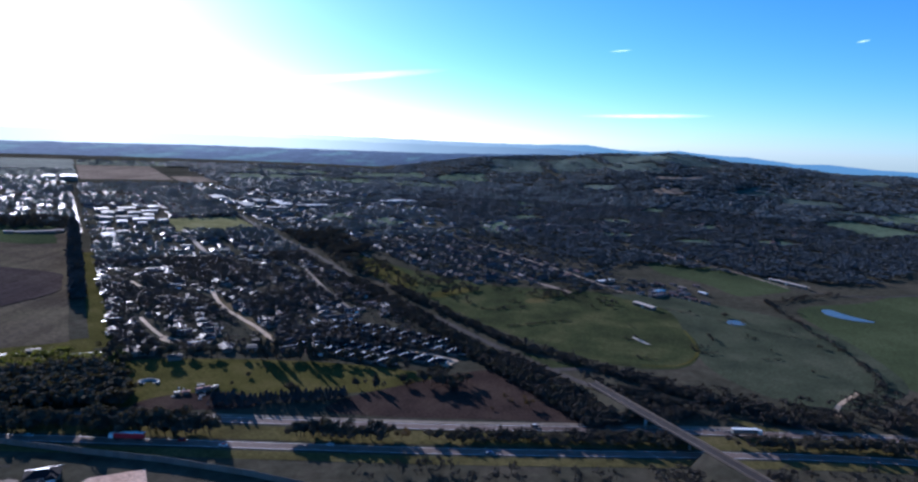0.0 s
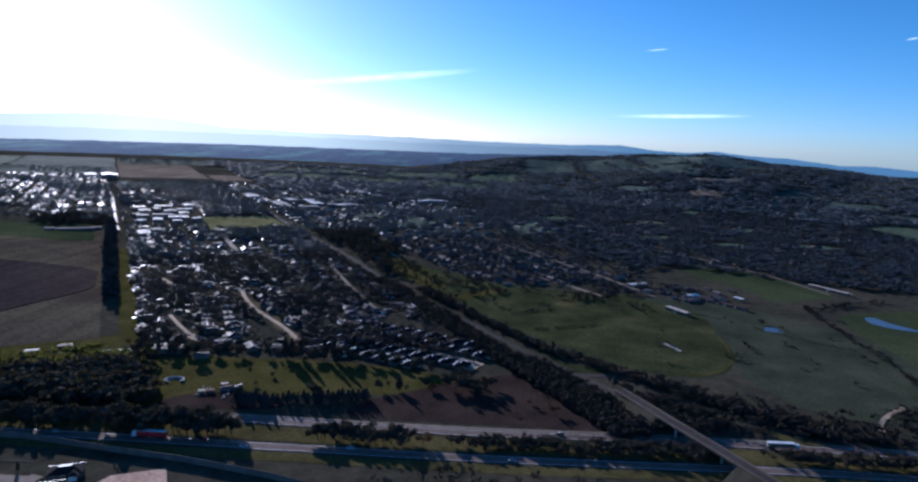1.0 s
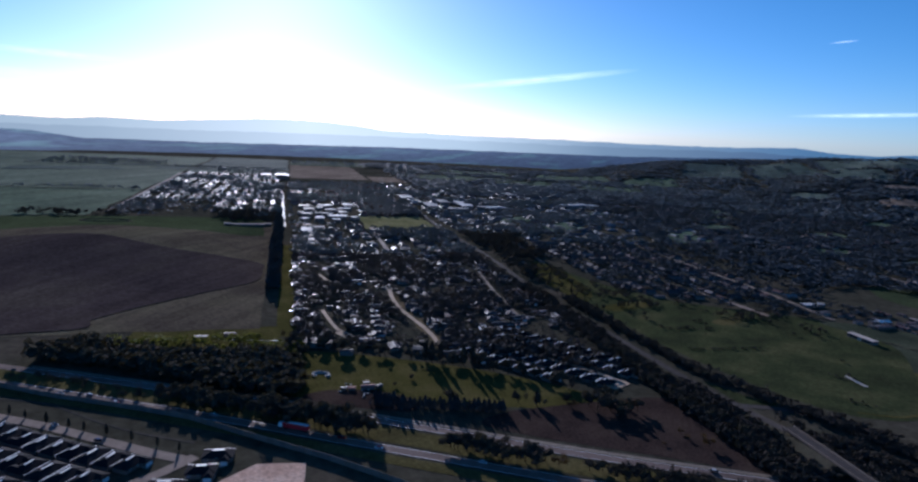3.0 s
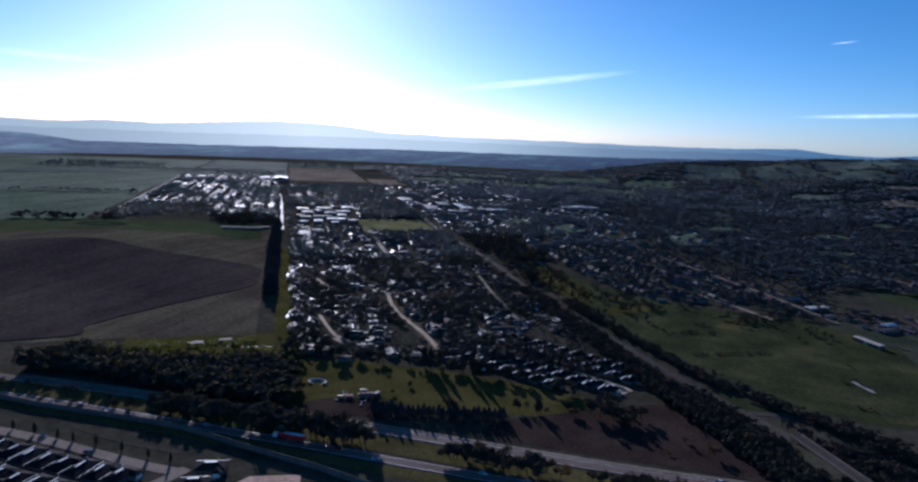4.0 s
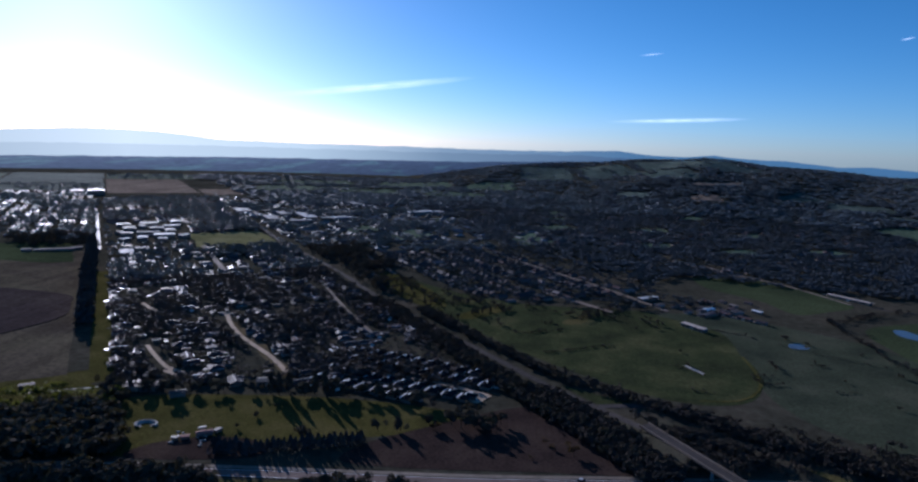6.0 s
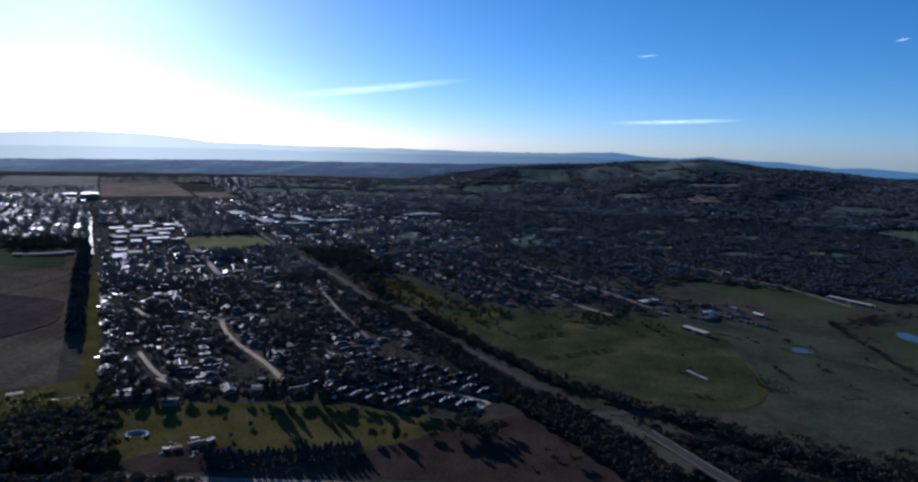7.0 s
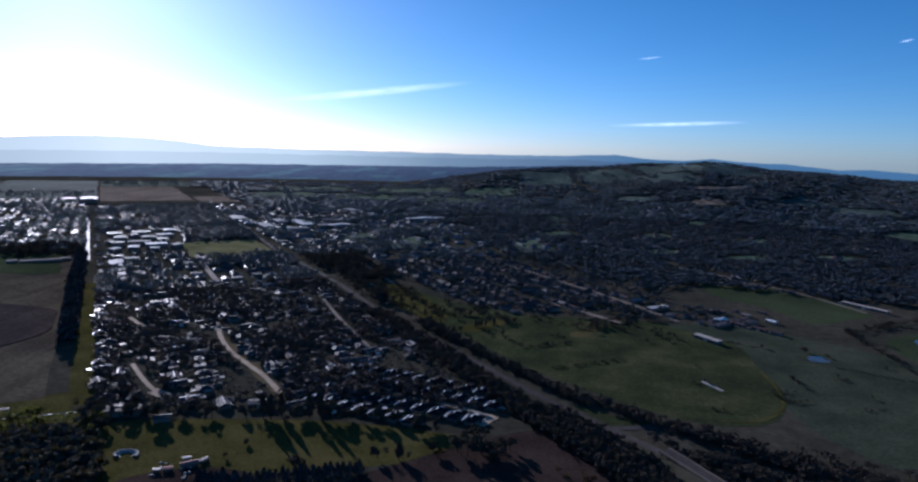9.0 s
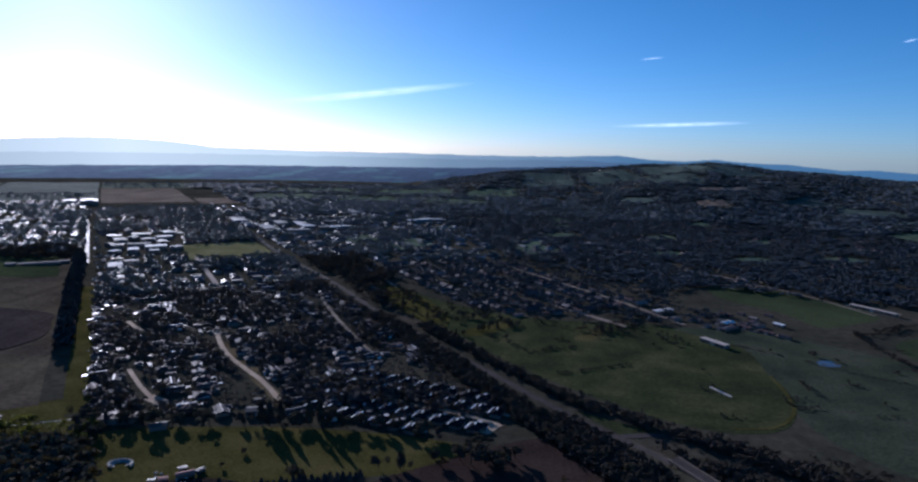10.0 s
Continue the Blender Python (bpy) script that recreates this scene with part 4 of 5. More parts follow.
        part("garage_door", boxes((x - wing * 0.38, x + wing * 0.38, fy - wing * 0.7 - 0.06, fy - wing * 0.7 + 0.04, 0, 2.15)), M_TRIM, h)
    else:
        part("chimney", boxes((L * 0.2, L * 0.2 + 0.7, -0.3, 0.4, H - 0.4, H + W * 0.5 * math.tan(radians(pitch)) + 0.9)), M_WALL, h)
    return h


HOUSES = [make_house("house", "older one-storey house with a low sheet roof", L, W, p, hip, wing, M_ROOF, "town houses")
          for L, W, p, hip, wing in ((12.5, 7, 22, False, 4.5), (11.5, 7, 24, True, 0), (13, 7.5, 20, False, 4.5), (10.5, 7.5, 25, True, 4.2), (12, 6.5, 21, False, 0), (12, 4.5, 4, False, 0))]
NEW_HOUSES = [make_house("house", "new house with a dark hipped tile roof", L, W, p, hip, wing, M_ROOF_NEW, "new estate houses", 0)
              for L, W, p, hip, wing in ((15, 9.2, 22, True, 4.5), (14, 9, 23, True, 5), (16, 9.4, 22, True, 0))]
UNIT_HOUSES = [make_house("house", "small unit with a dark hipped roof and pale glint strips", 11.5, 7.5, 24, True, w, M_ROOF_NEW, "estate units", 0.56) for w in (0, 4)]


def put_house(proto, x, y, turn):
    c = copy_thing(proto, pose(x, y, float(height(x, y)), 0, 0, turn))
    return c


grid_deg = math.degrees(GRID_TURN)
WIDE = [T(150, 94), T(150, 110), T(-45, 132), T(-45, 112)]
LANES = [WIDE, [T(-14, 34), T(85, 25), T(85, 38), T(20, 45), T(-14, 56)], [T(235, 235), T(128, 223), T(20, 216), T(20, 224), T(128, 231), T(235, 243)], [T(232, 28), T(200, 34), T(170, 44), T(170, 54), T(200, 48), T(232, 42)]]
town_spots = []
for b in (14, 58, 78, 126, 146, 190, 208, 252):
    a = -150.0
    while a < 330:
        a += rng.uniform(15, 19)
        x, y = T(a, b + rng.uniform(-7, 7))
        if y < 440 or (140 < a < 165) or (285 < a < 305 and b > 20):
            continue
        if any(inside(c, np.array([x]), np.array([y]))[0] for c in LANES):
            continue
        if a < 0 and b > 160:
            continue
        if rng.random() < 0.93:
            town_spots.append((x, y))
for x, y in town_spots:
    put_house(HOUSES[int(rng.integers(len(HOUSES)))], x, y, grid_deg + (0 if rng.random() < 0.5 else 180) + rng.choice([90, 90, 90, 0]) + rng.uniform(-9, 9))
# estate of units by the crossing road
es0, es1 = Vector(T(-40, 166)), Vector(T(-145, 242))
es_d = (es1 - es0).normalized()
es_n = Vector((es_d.y, -es_d.x))
es_turn = math.degrees(math.atan2(es_d.y, es_d.x))
for row, off in enumerate((-34, -14, 14, 34)):
    for i in range(10):
        p = es0 + es_d * (i * 12.6 + (4 if row % 2 else 0)) + es_n * off
        a, b = grid_of(p.x, p.y)
        if p.y < 428 or b > 262 or (off < 0 and b < 172):
            continue
        put_house(UNIT_HOUSES[(i + row) % 2], p.x, p.y, es_turn + 90 + rng.uniform(-3, 3))
# new estate south of the highway
for row, y0 in enumerate((229, 210, 191, 172)):
    for i in range(19):
        x = -405 + i * 11.1 + row * 3
        if x > -222 + row * -8:
            continue
        put_house(NEW_HOUSES[(i + row) % 3], x, y0 + 3 * math.sin(x * 0.03), 90 + rng.choice([0, 180]) + rng.uniform(-3, 3))
for x, y, tn in ((-192, 250, 25), (-190, 234, 25), (-197, 216, 20), (-203, 198, 20), (-185, 196, 20)):
    put_house(NEW_HOUSES[int(abs(x)) % 3], x, y, tn)
land_patch(field("estate_court", [(-3, 431), (4, 427), (14, 442), (7, 446)], M_WORN, 6, 0.26, 0.5), "pale concrete turning court of the estate", "pavement")
tagged(strip("estate_road", [(-426, 241), (-340, 244), (-298, 245), (-253, 243), (-220, 242), (-204, 243)], 7, M_STREET, 0.2), "pale concrete street of the new estate", "road", kind="structure")
tagged(strip("estate_road", [(-204, 247), (-209, 228), (-219, 205), (-229, 180)], 7, M_STREET, 0.24), "pale concrete side street of the new estate", "road", kind="structure")
tagged(strip("footpath", [(-357, 261), (-327, 267), (-288, 261), (-253, 257), (-214, 259)], 0.9, M_OLD_SEAL, 0.2), "narrow pale footpath curving over the grass", "path", kind="structure")
land_patch(field("building_lot", [(-185, 214), (-170, 252), (-148, 262), (-128, 223)], M_SOIL, 12, 0.2, 1.5), "bare pinkish building lot", "soil")
for i in range(13):
    put(POPLAR, -392 + i * 14.5 + rng.uniform(-3, 3), 249 + rng.uniform(-1, 1), rng.uniform(0.4, 0.52), group="street trees")

# noise wall between the highway and the new estate
WALL_LINE = [(-425, 272), (-383, 275), (-332, 275), (-269, 280), (-235, 281), (-191, 275), (-140, 269), (-94, 260), (-41, 245)]
noise_wall = thing("noise_wall", "dark weathered noise wall beside the highway", "wall")
panel_bm = boxes((-2.0, 2.0, -0.08, 0.08, -0.2, 3.4))
panel0 = part("panel", panel_bm, M_FENCE, noise_wall)
post0 = part("post", boxes((-0.14, 0.14, -0.16, 0.16, -0.2, 3.5)), M_FENCE, noise_wall)
first = True
for (x0, y0), (x1, y1) in zip(WALL_LINE, WALL_LINE[1:]):
    d = Vector((x1 - x0, y1 - y0))
    n = int(d.length / 4.12)
    for i in range(n):
        c = Vector((x0, y0)) + d * ((i + 0.5) / n)
        e = Vector((x0, y0)) + d * (i / n)
        if first:
            po, so, first = panel0, post0, False
        else:
            po, so = new("panel", panel0.data), new("post", post0.data)
            po.parent = so.parent = noise_wall
        turn = math.degrees(math.atan2(d.y, d.x))
        po.matrix_basis = pose(c.x, c.y, 0, 0, 0, turn)
        so.matrix_basis = pose(e.x, e.y, 0, 0, 0, turn)


def far_houses(name, label, spots, turns, roof_mat, size=(10, 15), pitch=(19, 27), rise=2.7, low=0.3):
    """Many small houses far off: walls and hipped roofs in one mesh each; low is the share of flat roofs."""
    wv, wf, rv, rf = [], [], [], []
    for (x, y), t in zip(spots, turns):
        L = rng.uniform(*size) / 2
        flat = rng.random() < low
        W = L * (rng.uniform(0.3, 0.45) if flat else rng.uniform(0.55, 0.75))
        z0 = float(height(x, y)) - 0.3
        z1 = z0 + rise + 0.3
        up = (W + 0.4) * math.tan(radians(rng.uniform(2, 6) if flat else rng.uniform(*pitch)))
        c, s = math.cos(t), math.sin(t)

        def P(px, py, pz):
            return (x + px * c - py * s, y + px * s + py * c, pz)
        k = len(wv)
        wv += [P(-L, -W, z0), P(L, -W, z0), P(L, W, z0), P(-L, W, z0), P(-L, -W, z1), P(L, -W, z1), P(L, W, z1), P(-L, W, z1)]
        wf += [(k + i, k + (i + 1) % 4, k + 4 + (i + 1) % 4, k + 4 + i) for i in range(4)]
        k = len(rv)
        l, w = L + 0.45, W + 0.45
        run = w if rng.random() < 0.6 else 0.0
        rv += [P(-l, -w, z1), P(l, -w, z1), P(l, w, z1), P(-l, w, z1), P(-l + run, 0, z1 + up), P(l - run, 0, z1 + up)]
        rf += [(k, k + 1, k + 5, k + 4), (k + 2, k + 3, k + 4, k + 5), (k + 1, k + 2, k + 5), (k + 3, k, k + 4)]
    ob = raw_mesh(name, wv, wf, M_WALL_FAR)
    tagged(ob, label, "houses", kind="stuff")
    raw_mesh("roofs", rv, rf, roof_mat, ob)
    return ob


def rows_of_houses(a0, a1, b0, b1, street, lot, keep=0.95, avoid=()):
    got = []
    b = b0
    side = 0
    while b < b1:
        a = a0 + rng.uniform(0, lot)
        while a < a1:
            x, y = T(a, b + rng.uniform(-2, 2))
            if rng.random() < keep and not any(inside(c, np.array([x]), np.array([y]))[0] for c in avoid):
                got.append((x, y))
            a += lot * rng.uniform(0.88, 1.15)
        b += street * (0.62 if side else 0.38)
        side = 1 - side
    return got


def grid_turns(n):
    return [GRID_TURN + rng.choice([0, math.pi / 2, math.pi / 2, math.pi / 2]) + rng.uniform(-0.06, 0.06) for _ in range(n)]


SCHOOL = grid_quad(560, 750, 125, 272)
INDUSTRY = grid_quad(640, 930, 5, 150)
CENTRE = grid_quad(395, 600, 8, 62)
# extra small flat roofs, added between the houses for thin glints and density
s0 = spread_in([T(-40, 8), T(335, 8), T(335, 268), T(0, 268), T(-60, 160), T(-42, 60)], 190, LANES)
far_houses("garden_sheds", "small flat-roofed sheds in the back gardens", s0, grid_turns(len(s0)), M_ROOF_FAR, (4, 7.5), (3, 8), 2.1, 0.8)
s1 = rows_of_houses(335, 1500, 14, 272, 46, 17, 0.7, (SCHOOL, INDUSTRY, CENTRE))
far_houses("town_houses", "rows of one-storey houses among garden trees", s1, grid_turns(len(s1)), M_ROOF_FAR)
s2 = rows_of_houses(760, 1800, -322, -30, 36, 13, 0.6, (grid_quad(740, 940, -330, -150),))
far_houses("new_suburb_houses", "dense glittering roofs of a new suburb", s2, grid_turns(len(s2)), M_ROOF_SUB, (7.5, 12), (8, 22))
s3 = rows_of_houses(60, 420, 395, 600, 48, 18, 0.95, ([T(330, 330), T(130, 384), T(40, 430), T(0, 520), T(-40, 500), T(60, 330)],))
far_houses("east_suburb_houses", "one-storey houses with dull roofs beyond the golf course", s3, grid_turns(len(s3)), M_ROOF_FAR)
s4 = rows_of_houses(420, 1500, 305, 900, 50, 20, 0.62)
far_houses("central_town_houses", "scattered roofs of the town centre among trees", s4, grid_turns(len(s4)), M_ROOF_SUB, (9, 20), (12, 24))
s5 = spread_in([T(330, 680), T(120, 760), T(60, 950), T(200, 1500), T(900, 1500), T(1000, 900)], 480, clump=0.012)
far_houses("woodland_houses", "houses scattered among dark woodland", s5, rng.uniform(0, 6.28, len(s5)), M_ROOF_FAR, (9, 15), (12, 22), 3.6)
s6 = [T(rng.uniform(-60, 10), rng.uniform(560, 700)) for _ in range(16)]
far_houses("farm_sheds", "low farm sheds beside the meadow", s6, grid_turns(len(s6)), M_ROOF_FAR, (7, 13), (6, 12))


def big_shed(name, label, x, y, L, W, H, turn, roof_mat, pitch=5, category="building"):
    """A long building with a low gabled roof, doors and a row of windows."""
    t = thing(name, label, category, at=pose(x, y, float(height(x, y)), 0, 0, turn))
    part("wall", boxes((-L / 2, L / 2, -W / 2, W / 2, -0.3, H)), M_FENCE, t)
    bm = bmesh.new()
    roof_block(bm, L, W, H, pitch, False, 0.4, 0.25)
    bmesh.ops.recalc_face_normals(bm, faces=bm.faces)
    part("roof", bm, roof_mat, t)
    if L < 12:
        return t
    part("door", boxes((-2, 2, -W / 2 - 0.08, -W / 2 + 0.02, 0, min(3.6, H - 0.3))), M_STEEL, t)
    for k in (-0.35, -0.2, 0.2, 0.35):
        part("window", boxes((k * L - 1.2, k * L + 1.2, -W / 2 - 0.06, -W / 2 + 0.02, 1.0, 2.2)), M_GLASS, t)
    return t


# school, industry and town buildings with broad bright roofs
for a, b, L, W in ((676, 28, 30, 16), (690, 62, 44, 20), (716, 96, 62, 24), (728, 36, 36, 22), (752, 70, 66, 18), (770, 112, 48, 22), (700, 128, 34, 16), (806, 44, 58, 26), (815, 84, 40, 30), (842, 120, 52, 20), (664, 84, 26, 18), (872, 30, 44, 24), (884, 76, 60, 22), (900, 126, 46, 24), (770, 20, 22, 14), (846, 66, 24, 18)):
    x, y = T(a + rng.uniform(-8, 8), b + rng.uniform(-5, 5))
    big_shed("school_building", "broad low building with a glittering pale roof", x, y, L * 0.52, W * 0.75, rng.uniform(4, 7), grid_deg + 90 + rng.choice([0, 0, 90, 35]) + rng.uniform(-12, 12), M_ROOF_PALE)
for a, b, L, W in ((420, 30, 24, 14), (450, 46, 30, 16), (480, 24, 28, 15), (510, 40, 26, 14), (545, 30, 34, 18), (575, 46, 28, 14)):
    x, y = T(a, b)
    big_shed("shop_building", "pale flat-roofed building at the edge of town", x, y, L, W, 4.5, grid_deg + rng.choice([0, 90]), M_ROOF_PALE)
for a, b, L, W, mat, lab in ((602, -66, 50, 9, M_ROOF_TAN, "long low building with a tan roof behind the paddock"), (598, -100, 12, 9, M_ROOF_TAN, "pale-roofed shed at the end of a long tan building"), (612, -36, 13, 10, M_ROOF_TAN, "pale-roofed shed at the end of a long tan building")):
    x, y = T(a, b)
    big_shed("farm_building", lab, x, y, L, W, 3.6, grid_deg + 90, mat)
x, y = T(1650, -18)
big_shed("warehouse", "large white warehouse standing past the new houses", x, y, 60, 40, 12, grid_deg, M_ROOF_PALE)
x, y = T(1700, -70)
big_shed("warehouse", "white warehouse standing past the new houses", x, y, 50, 30, 8, grid_deg, M_ROOF_PALE)
big_shed("long_shed", "long white-roofed shed beside the meadow", 220, 640, 27, 7, 3.6, math.degrees(math.atan2(-30, 19)), M_ROOF_TAN, 6)
for a, b, L in ((-10, 640, 26), (-35, 606, 26), (-58, 610, 22), (-80, 614, 26), (-98, 617, 18), (5, 615, 22)):
    x, y = T(a, b)
    big_shed("farm_shed", "pale metal shed among trees", x, y, L * 0.6, 5.5, 3.0, grid_deg + 180, M_ROOF, 8)
for a, b, L, W in ((930, 330, 70, 24), (960, 420, 90, 26), (900, 470, 60, 20), (1010, 380, 50, 24), (1000, 520, 80, 22), (860, 380, 44, 20), (1240, 640, 70, 30), (1100, 300, 60, 30), (968, 742, 20, 96), (890, 488, 14, 56)):
    x, y = T(a, b)
    big_shed("town_building", "large low building in the town centre", x, y, L, W, 6, grid_deg + rng.choice([0, 90]), M_ROOF_PALE, 3)
big_shed("long_shed", "long pinkish barn at the paddock corner", 462, 799, 52, 6, 3.6, math.degrees(math.atan2(-45, 27)), M_ROOF_TAN, 6)
# clubhouse in the park
big_shed("clubhouse", "clubhouse with a reddish-brown low gabled roof", -157, 362, 9, 4, 2.1, 32, M_ROOF_RED, 16)
big_shed("pavilion", "small park pavilion with a reddish roof", -166, 356, 4.5, 3, 1.9, 20, M_ROOF_RED, 12)
for x, y, L, tn in ((-151, 367, 4.5, 62), (-161, 368, 4, 30), (-171, 354, 3.4, 15)):
    big_shed("pavilion", "small park shelter with a pale weathered roof", x, y, L, 2.0, 1.9, tn, M_SHEET, 10)
for k in range(16):
    bm = boxes((-0.8, 0.8, -0.5, 0.5, -0.1, 0.7), bevel=0.15)
    ob = tagged(mesh_object("rubble_block", bm, M_CONCRETE), "pale broken block lying on bare earth", "rubble", "rubble by the clubhouse")
    ob.matrix_basis = pose(-179 + 26 * rng.random(), 348 + 16 * rng.random(), 0.1, 0, 0, rng.uniform(0, 180))
big_shed("community_hall", "low hall with a blue-grey roof beside the park", -231, 424, 26, 11, 4, 10, M_ROOF, 8)
big_shed("community_hall", "hall with a pale roof at the end of the wide street", -146, 444, 16, 8, 3.6, 12, M_ROOF_PALE, 12)
big_shed("kiosk", "small pale-roofed building at the edge of the park", -199, 416, 10, 6, 3, 24, M_ROOF_PALE, 14)
big_shed("farmhouse", "farmhouse with a pale roof beside a gravel drive", 260, 714, 13, 8, 3, grid_deg + 90, M_TRIM, 16)
big_shed("farm_shed", "pale metal shed among trees", 314, 715, 11, 5, 3, grid_deg + 180, M_TRIM, 8)
big_shed("farm_shed", "wide pale metal shed beside the east road", *T(31, 582), 26, 8, 3.2, grid_deg + 90, M_ROOF_PALE, 6)
tagged(strip("farm_drive", [T(-36, 597), T(-51, 608), T(-71, 612), T(-96, 622)], 5, M_STREET, 0.24), "pale gravel drive past the farm sheds", "road", kind="structure")
land_patch(field("yard", [T(110, 968), T(116, 1030), T(86, 1030), T(82, 966)], M_STREET, 8, 1.0, 5), "pale bare yard among dark trees", "soil")
put(GUMS[1], 299, 615, 0.6, group="meadow bushes")
for x, y, k in ((-345, 362, 1.1), (-262, 384, 0.9), (-300, 366, 0.7), (-232, 391, 0.8), (-320, 362, 0.8)):
    put(PALE, x, y, k, group="wood edge trees")
# rail fence along the grass below the paddock
rail_fence = thing("rail_fence", "low white rail fence along the grass", "fence")
fence_a, fence_b = Vector((-296, 407)), Vector((-256, 423))
fence_turn = math.degrees(math.atan2(fence_b.y - fence_a.y, fence_b.x - fence_a.x))
post_mesh, rail_mesh = None, None
for i in range(15):
    q = fence_a.lerp(fence_b, i / 14)
    if i == 0:
        post_ob = part("post", boxes((-0.07, 0.07, -0.07, 0.07, -0.2, 1.2)), M_TRIM, rail_fence)
        rail_ob = part("rail", boxes((0, 3.1, -0.03, 0.03, 0.95, 1.1), (0, 3.1, -0.03, 0.03, 0.45, 0.6)), M_TRIM, rail_fence)
        post_mesh, rail_mesh = post_ob.data, rail_ob.data
    else:
        post_ob, rail_ob = new("post", post_mesh), new("rail", rail_mesh)
        post_ob.parent = rail_ob.parent = rail_fence
    post_ob.matrix_basis = rail_ob.matrix_basis = pose(q.x, q.y, float(height(q.x, q.y)), 0, 0, fence_turn)
# skate bowl: a ring of pale concrete
bm = bmesh.new()
prof = [(3.0, 0.15), (4.2, 0.25), (5.2, 1.2), (6.2, 1.35), (6.4, 0.0)]
rings = []
for k in range(25):
    th = -0.4 + k / 24 * 4.6
    rings.append([bm.verts.new((-197 + r * math.cos(th) * 1.1, 371 + r * math.sin(th) * 0.8, z)) for r, z in prof])
for r0, r1 in zip(rings, rings[1:]):
    for j in range(len(prof) - 1):
        bm.faces.new((r0[j], r0[j + 1], r1[j + 1], r1[j]))
bmesh.ops.recalc_face_normals(bm, faces=bm.faces)
tagged(mesh_object("skate_bowl", bm, M_CONCRETE), "curved pale concrete skate bowl on the park grass", "skate bowl")
tagged(strip("cricket_pitch", [(176, 527), (185, 508)], 3.0, M_CONCRETE, 0.3), "pale cricket pitch strip on the oval", "cricket pitch", kind="structure")

# ponds
for pts in ([(294, 599), (302, 604), (309, 602), (311, 592), (304, 587), (293, 588)], [(433, 667), (446, 669), (452, 650), (468, 625), (455, 624), (440, 630), (428, 646)]):
    tagged(outline_field("pond", pts, M_WATER, 0.25), "small still pond reflecting the sky", "pond", kind="structure")
# dam bank on the hill
bm = bmesh.new()
for k in range(28):
    th = 2 * math.pi * k / 28
    x0, y0 = T(600, -288)
    for r, z in ((24, 0.2), (27, 1.8), (31, 0.1)):
        px, py = x0 + r * 1.6 * math.cos(th), y0 + r * 0.8 * math.sin(th)
        bm.verts.new((px, py, float(height(px, py)) + z))
bm.verts.ensure_lookup_table()
for k in range(28):
    for j in range(2):
        i0, i1 = 3 * k + j, 3 * ((k + 1) % 28) + j
        bm.faces.new((bm.verts[i0], bm.verts[i0 + 1], bm.verts[i1 + 1], bm.verts[i1]))
bmesh.ops.recalc_face_normals(bm, faces=bm.faces)
tagged(mesh_object("dam_bank", bm, M_GROUND), "low earth bank round a dry dam on the hill", "embankment", kind="structure")

GLADES = ((470, 700), (620, 880), (330, 900), (220, 1000), (520, 1080), (760, 1000), (380, 1250), (640, 1350), (900, 1250), (160, 1180), (820, 700), (980, 860))
for c, m, lab in (([(632, 1950), (716, 1960), (700, 1862), (612, 1856)], M_TAN, "pale quarry face in the wooded hills"), ([(705, 2175), (885, 2212), (866, 2158), (690, 2122)], M_TAN, "pale cleared ground in the wooded hills"),
                  ([T(560, 760), T(600, 790), T(560, 830), T(530, 800)], M_HILL, "grass clearing among the trees"), ([T(380, 1840), T(420, 1900), T(330, 1960), T(290, 1880)], M_HILL, "grass clearing among the trees"), *[([T(a, b), T(a + 50, b + 10), T(a + 40, b + 90), T(a - 10, b + 70)], M_PASTURE, "grass clearing among the trees") for a, b in GLADES]):
    land_patch(field("clearing", c, m, 10, 1.0, 8), lab)
CLEAR = ([(622, 1965), (726, 1975), (710, 1835), (602, 1830)], [(695, 2190), (895, 2228), (876, 2130), (680, 2095)], *[c for c, _ in HILL_PATCHES], [T(555, 755), T(605, 785), T(560, 835), T(525, 800)], [T(380, 1830), T(430, 1900), T(330, 1970), T(285, 1880)], *[[T(a - 5, b - 5), T(a + 50, b), T(a + 45, b + 90), T(a - 12, b + 75)] for a, b in GLADES])
# ---- woods and garden trees ----


def corridor(pts, half):
    """Outlines along a line of points, one for each stretch, to keep a road free of trees."""
    out = []
    for p, q in zip(pts, pts[1:]):
        p, q = Vector(p), Vector(q)
        n = Vector((q.y - p.y, p.x - q.x)).normalized() * half
        out.append([tuple(p + n), tuple(q + n), tuple(q - n), tuple(p - n)])
    return out


OPEN_ROADS = [c for nm, pts, w, _ in STREETS if nm in ("east_road", "top_road", "paddock_lane", "creek_track", "east_street", "woods_road", "orchard_street", "hill_street", "wood_street", "far_street") for c in corridor(pts, w / 2 + (3 if nm == "creek_track" else 6))]
scatter("garden_trees", "dark garden trees between the houses", spread_in([T(-30, 6), T(335, 6), T(335, 270), T(-20, 272), T(-150, 262), T(-60, 150), T(-42, 60)], 1500, LANES, 0.035), 50, 0.099, M_LEAF_TOWN, (3.5, 8), spread=(1.0, 1.6))
scatter("garden_shrubs", "low shrubs and small trees in the back gardens", spread_in([T(-40, 6), T(335, 6), T(335, 270), T(-20, 272), T(-120, 250), T(-60, 150), T(-42, 60)], 1500, LANES), 34, 0.11, M_LEAF_TOWN, (2, 4.5), spread=(1.0, 1.7))
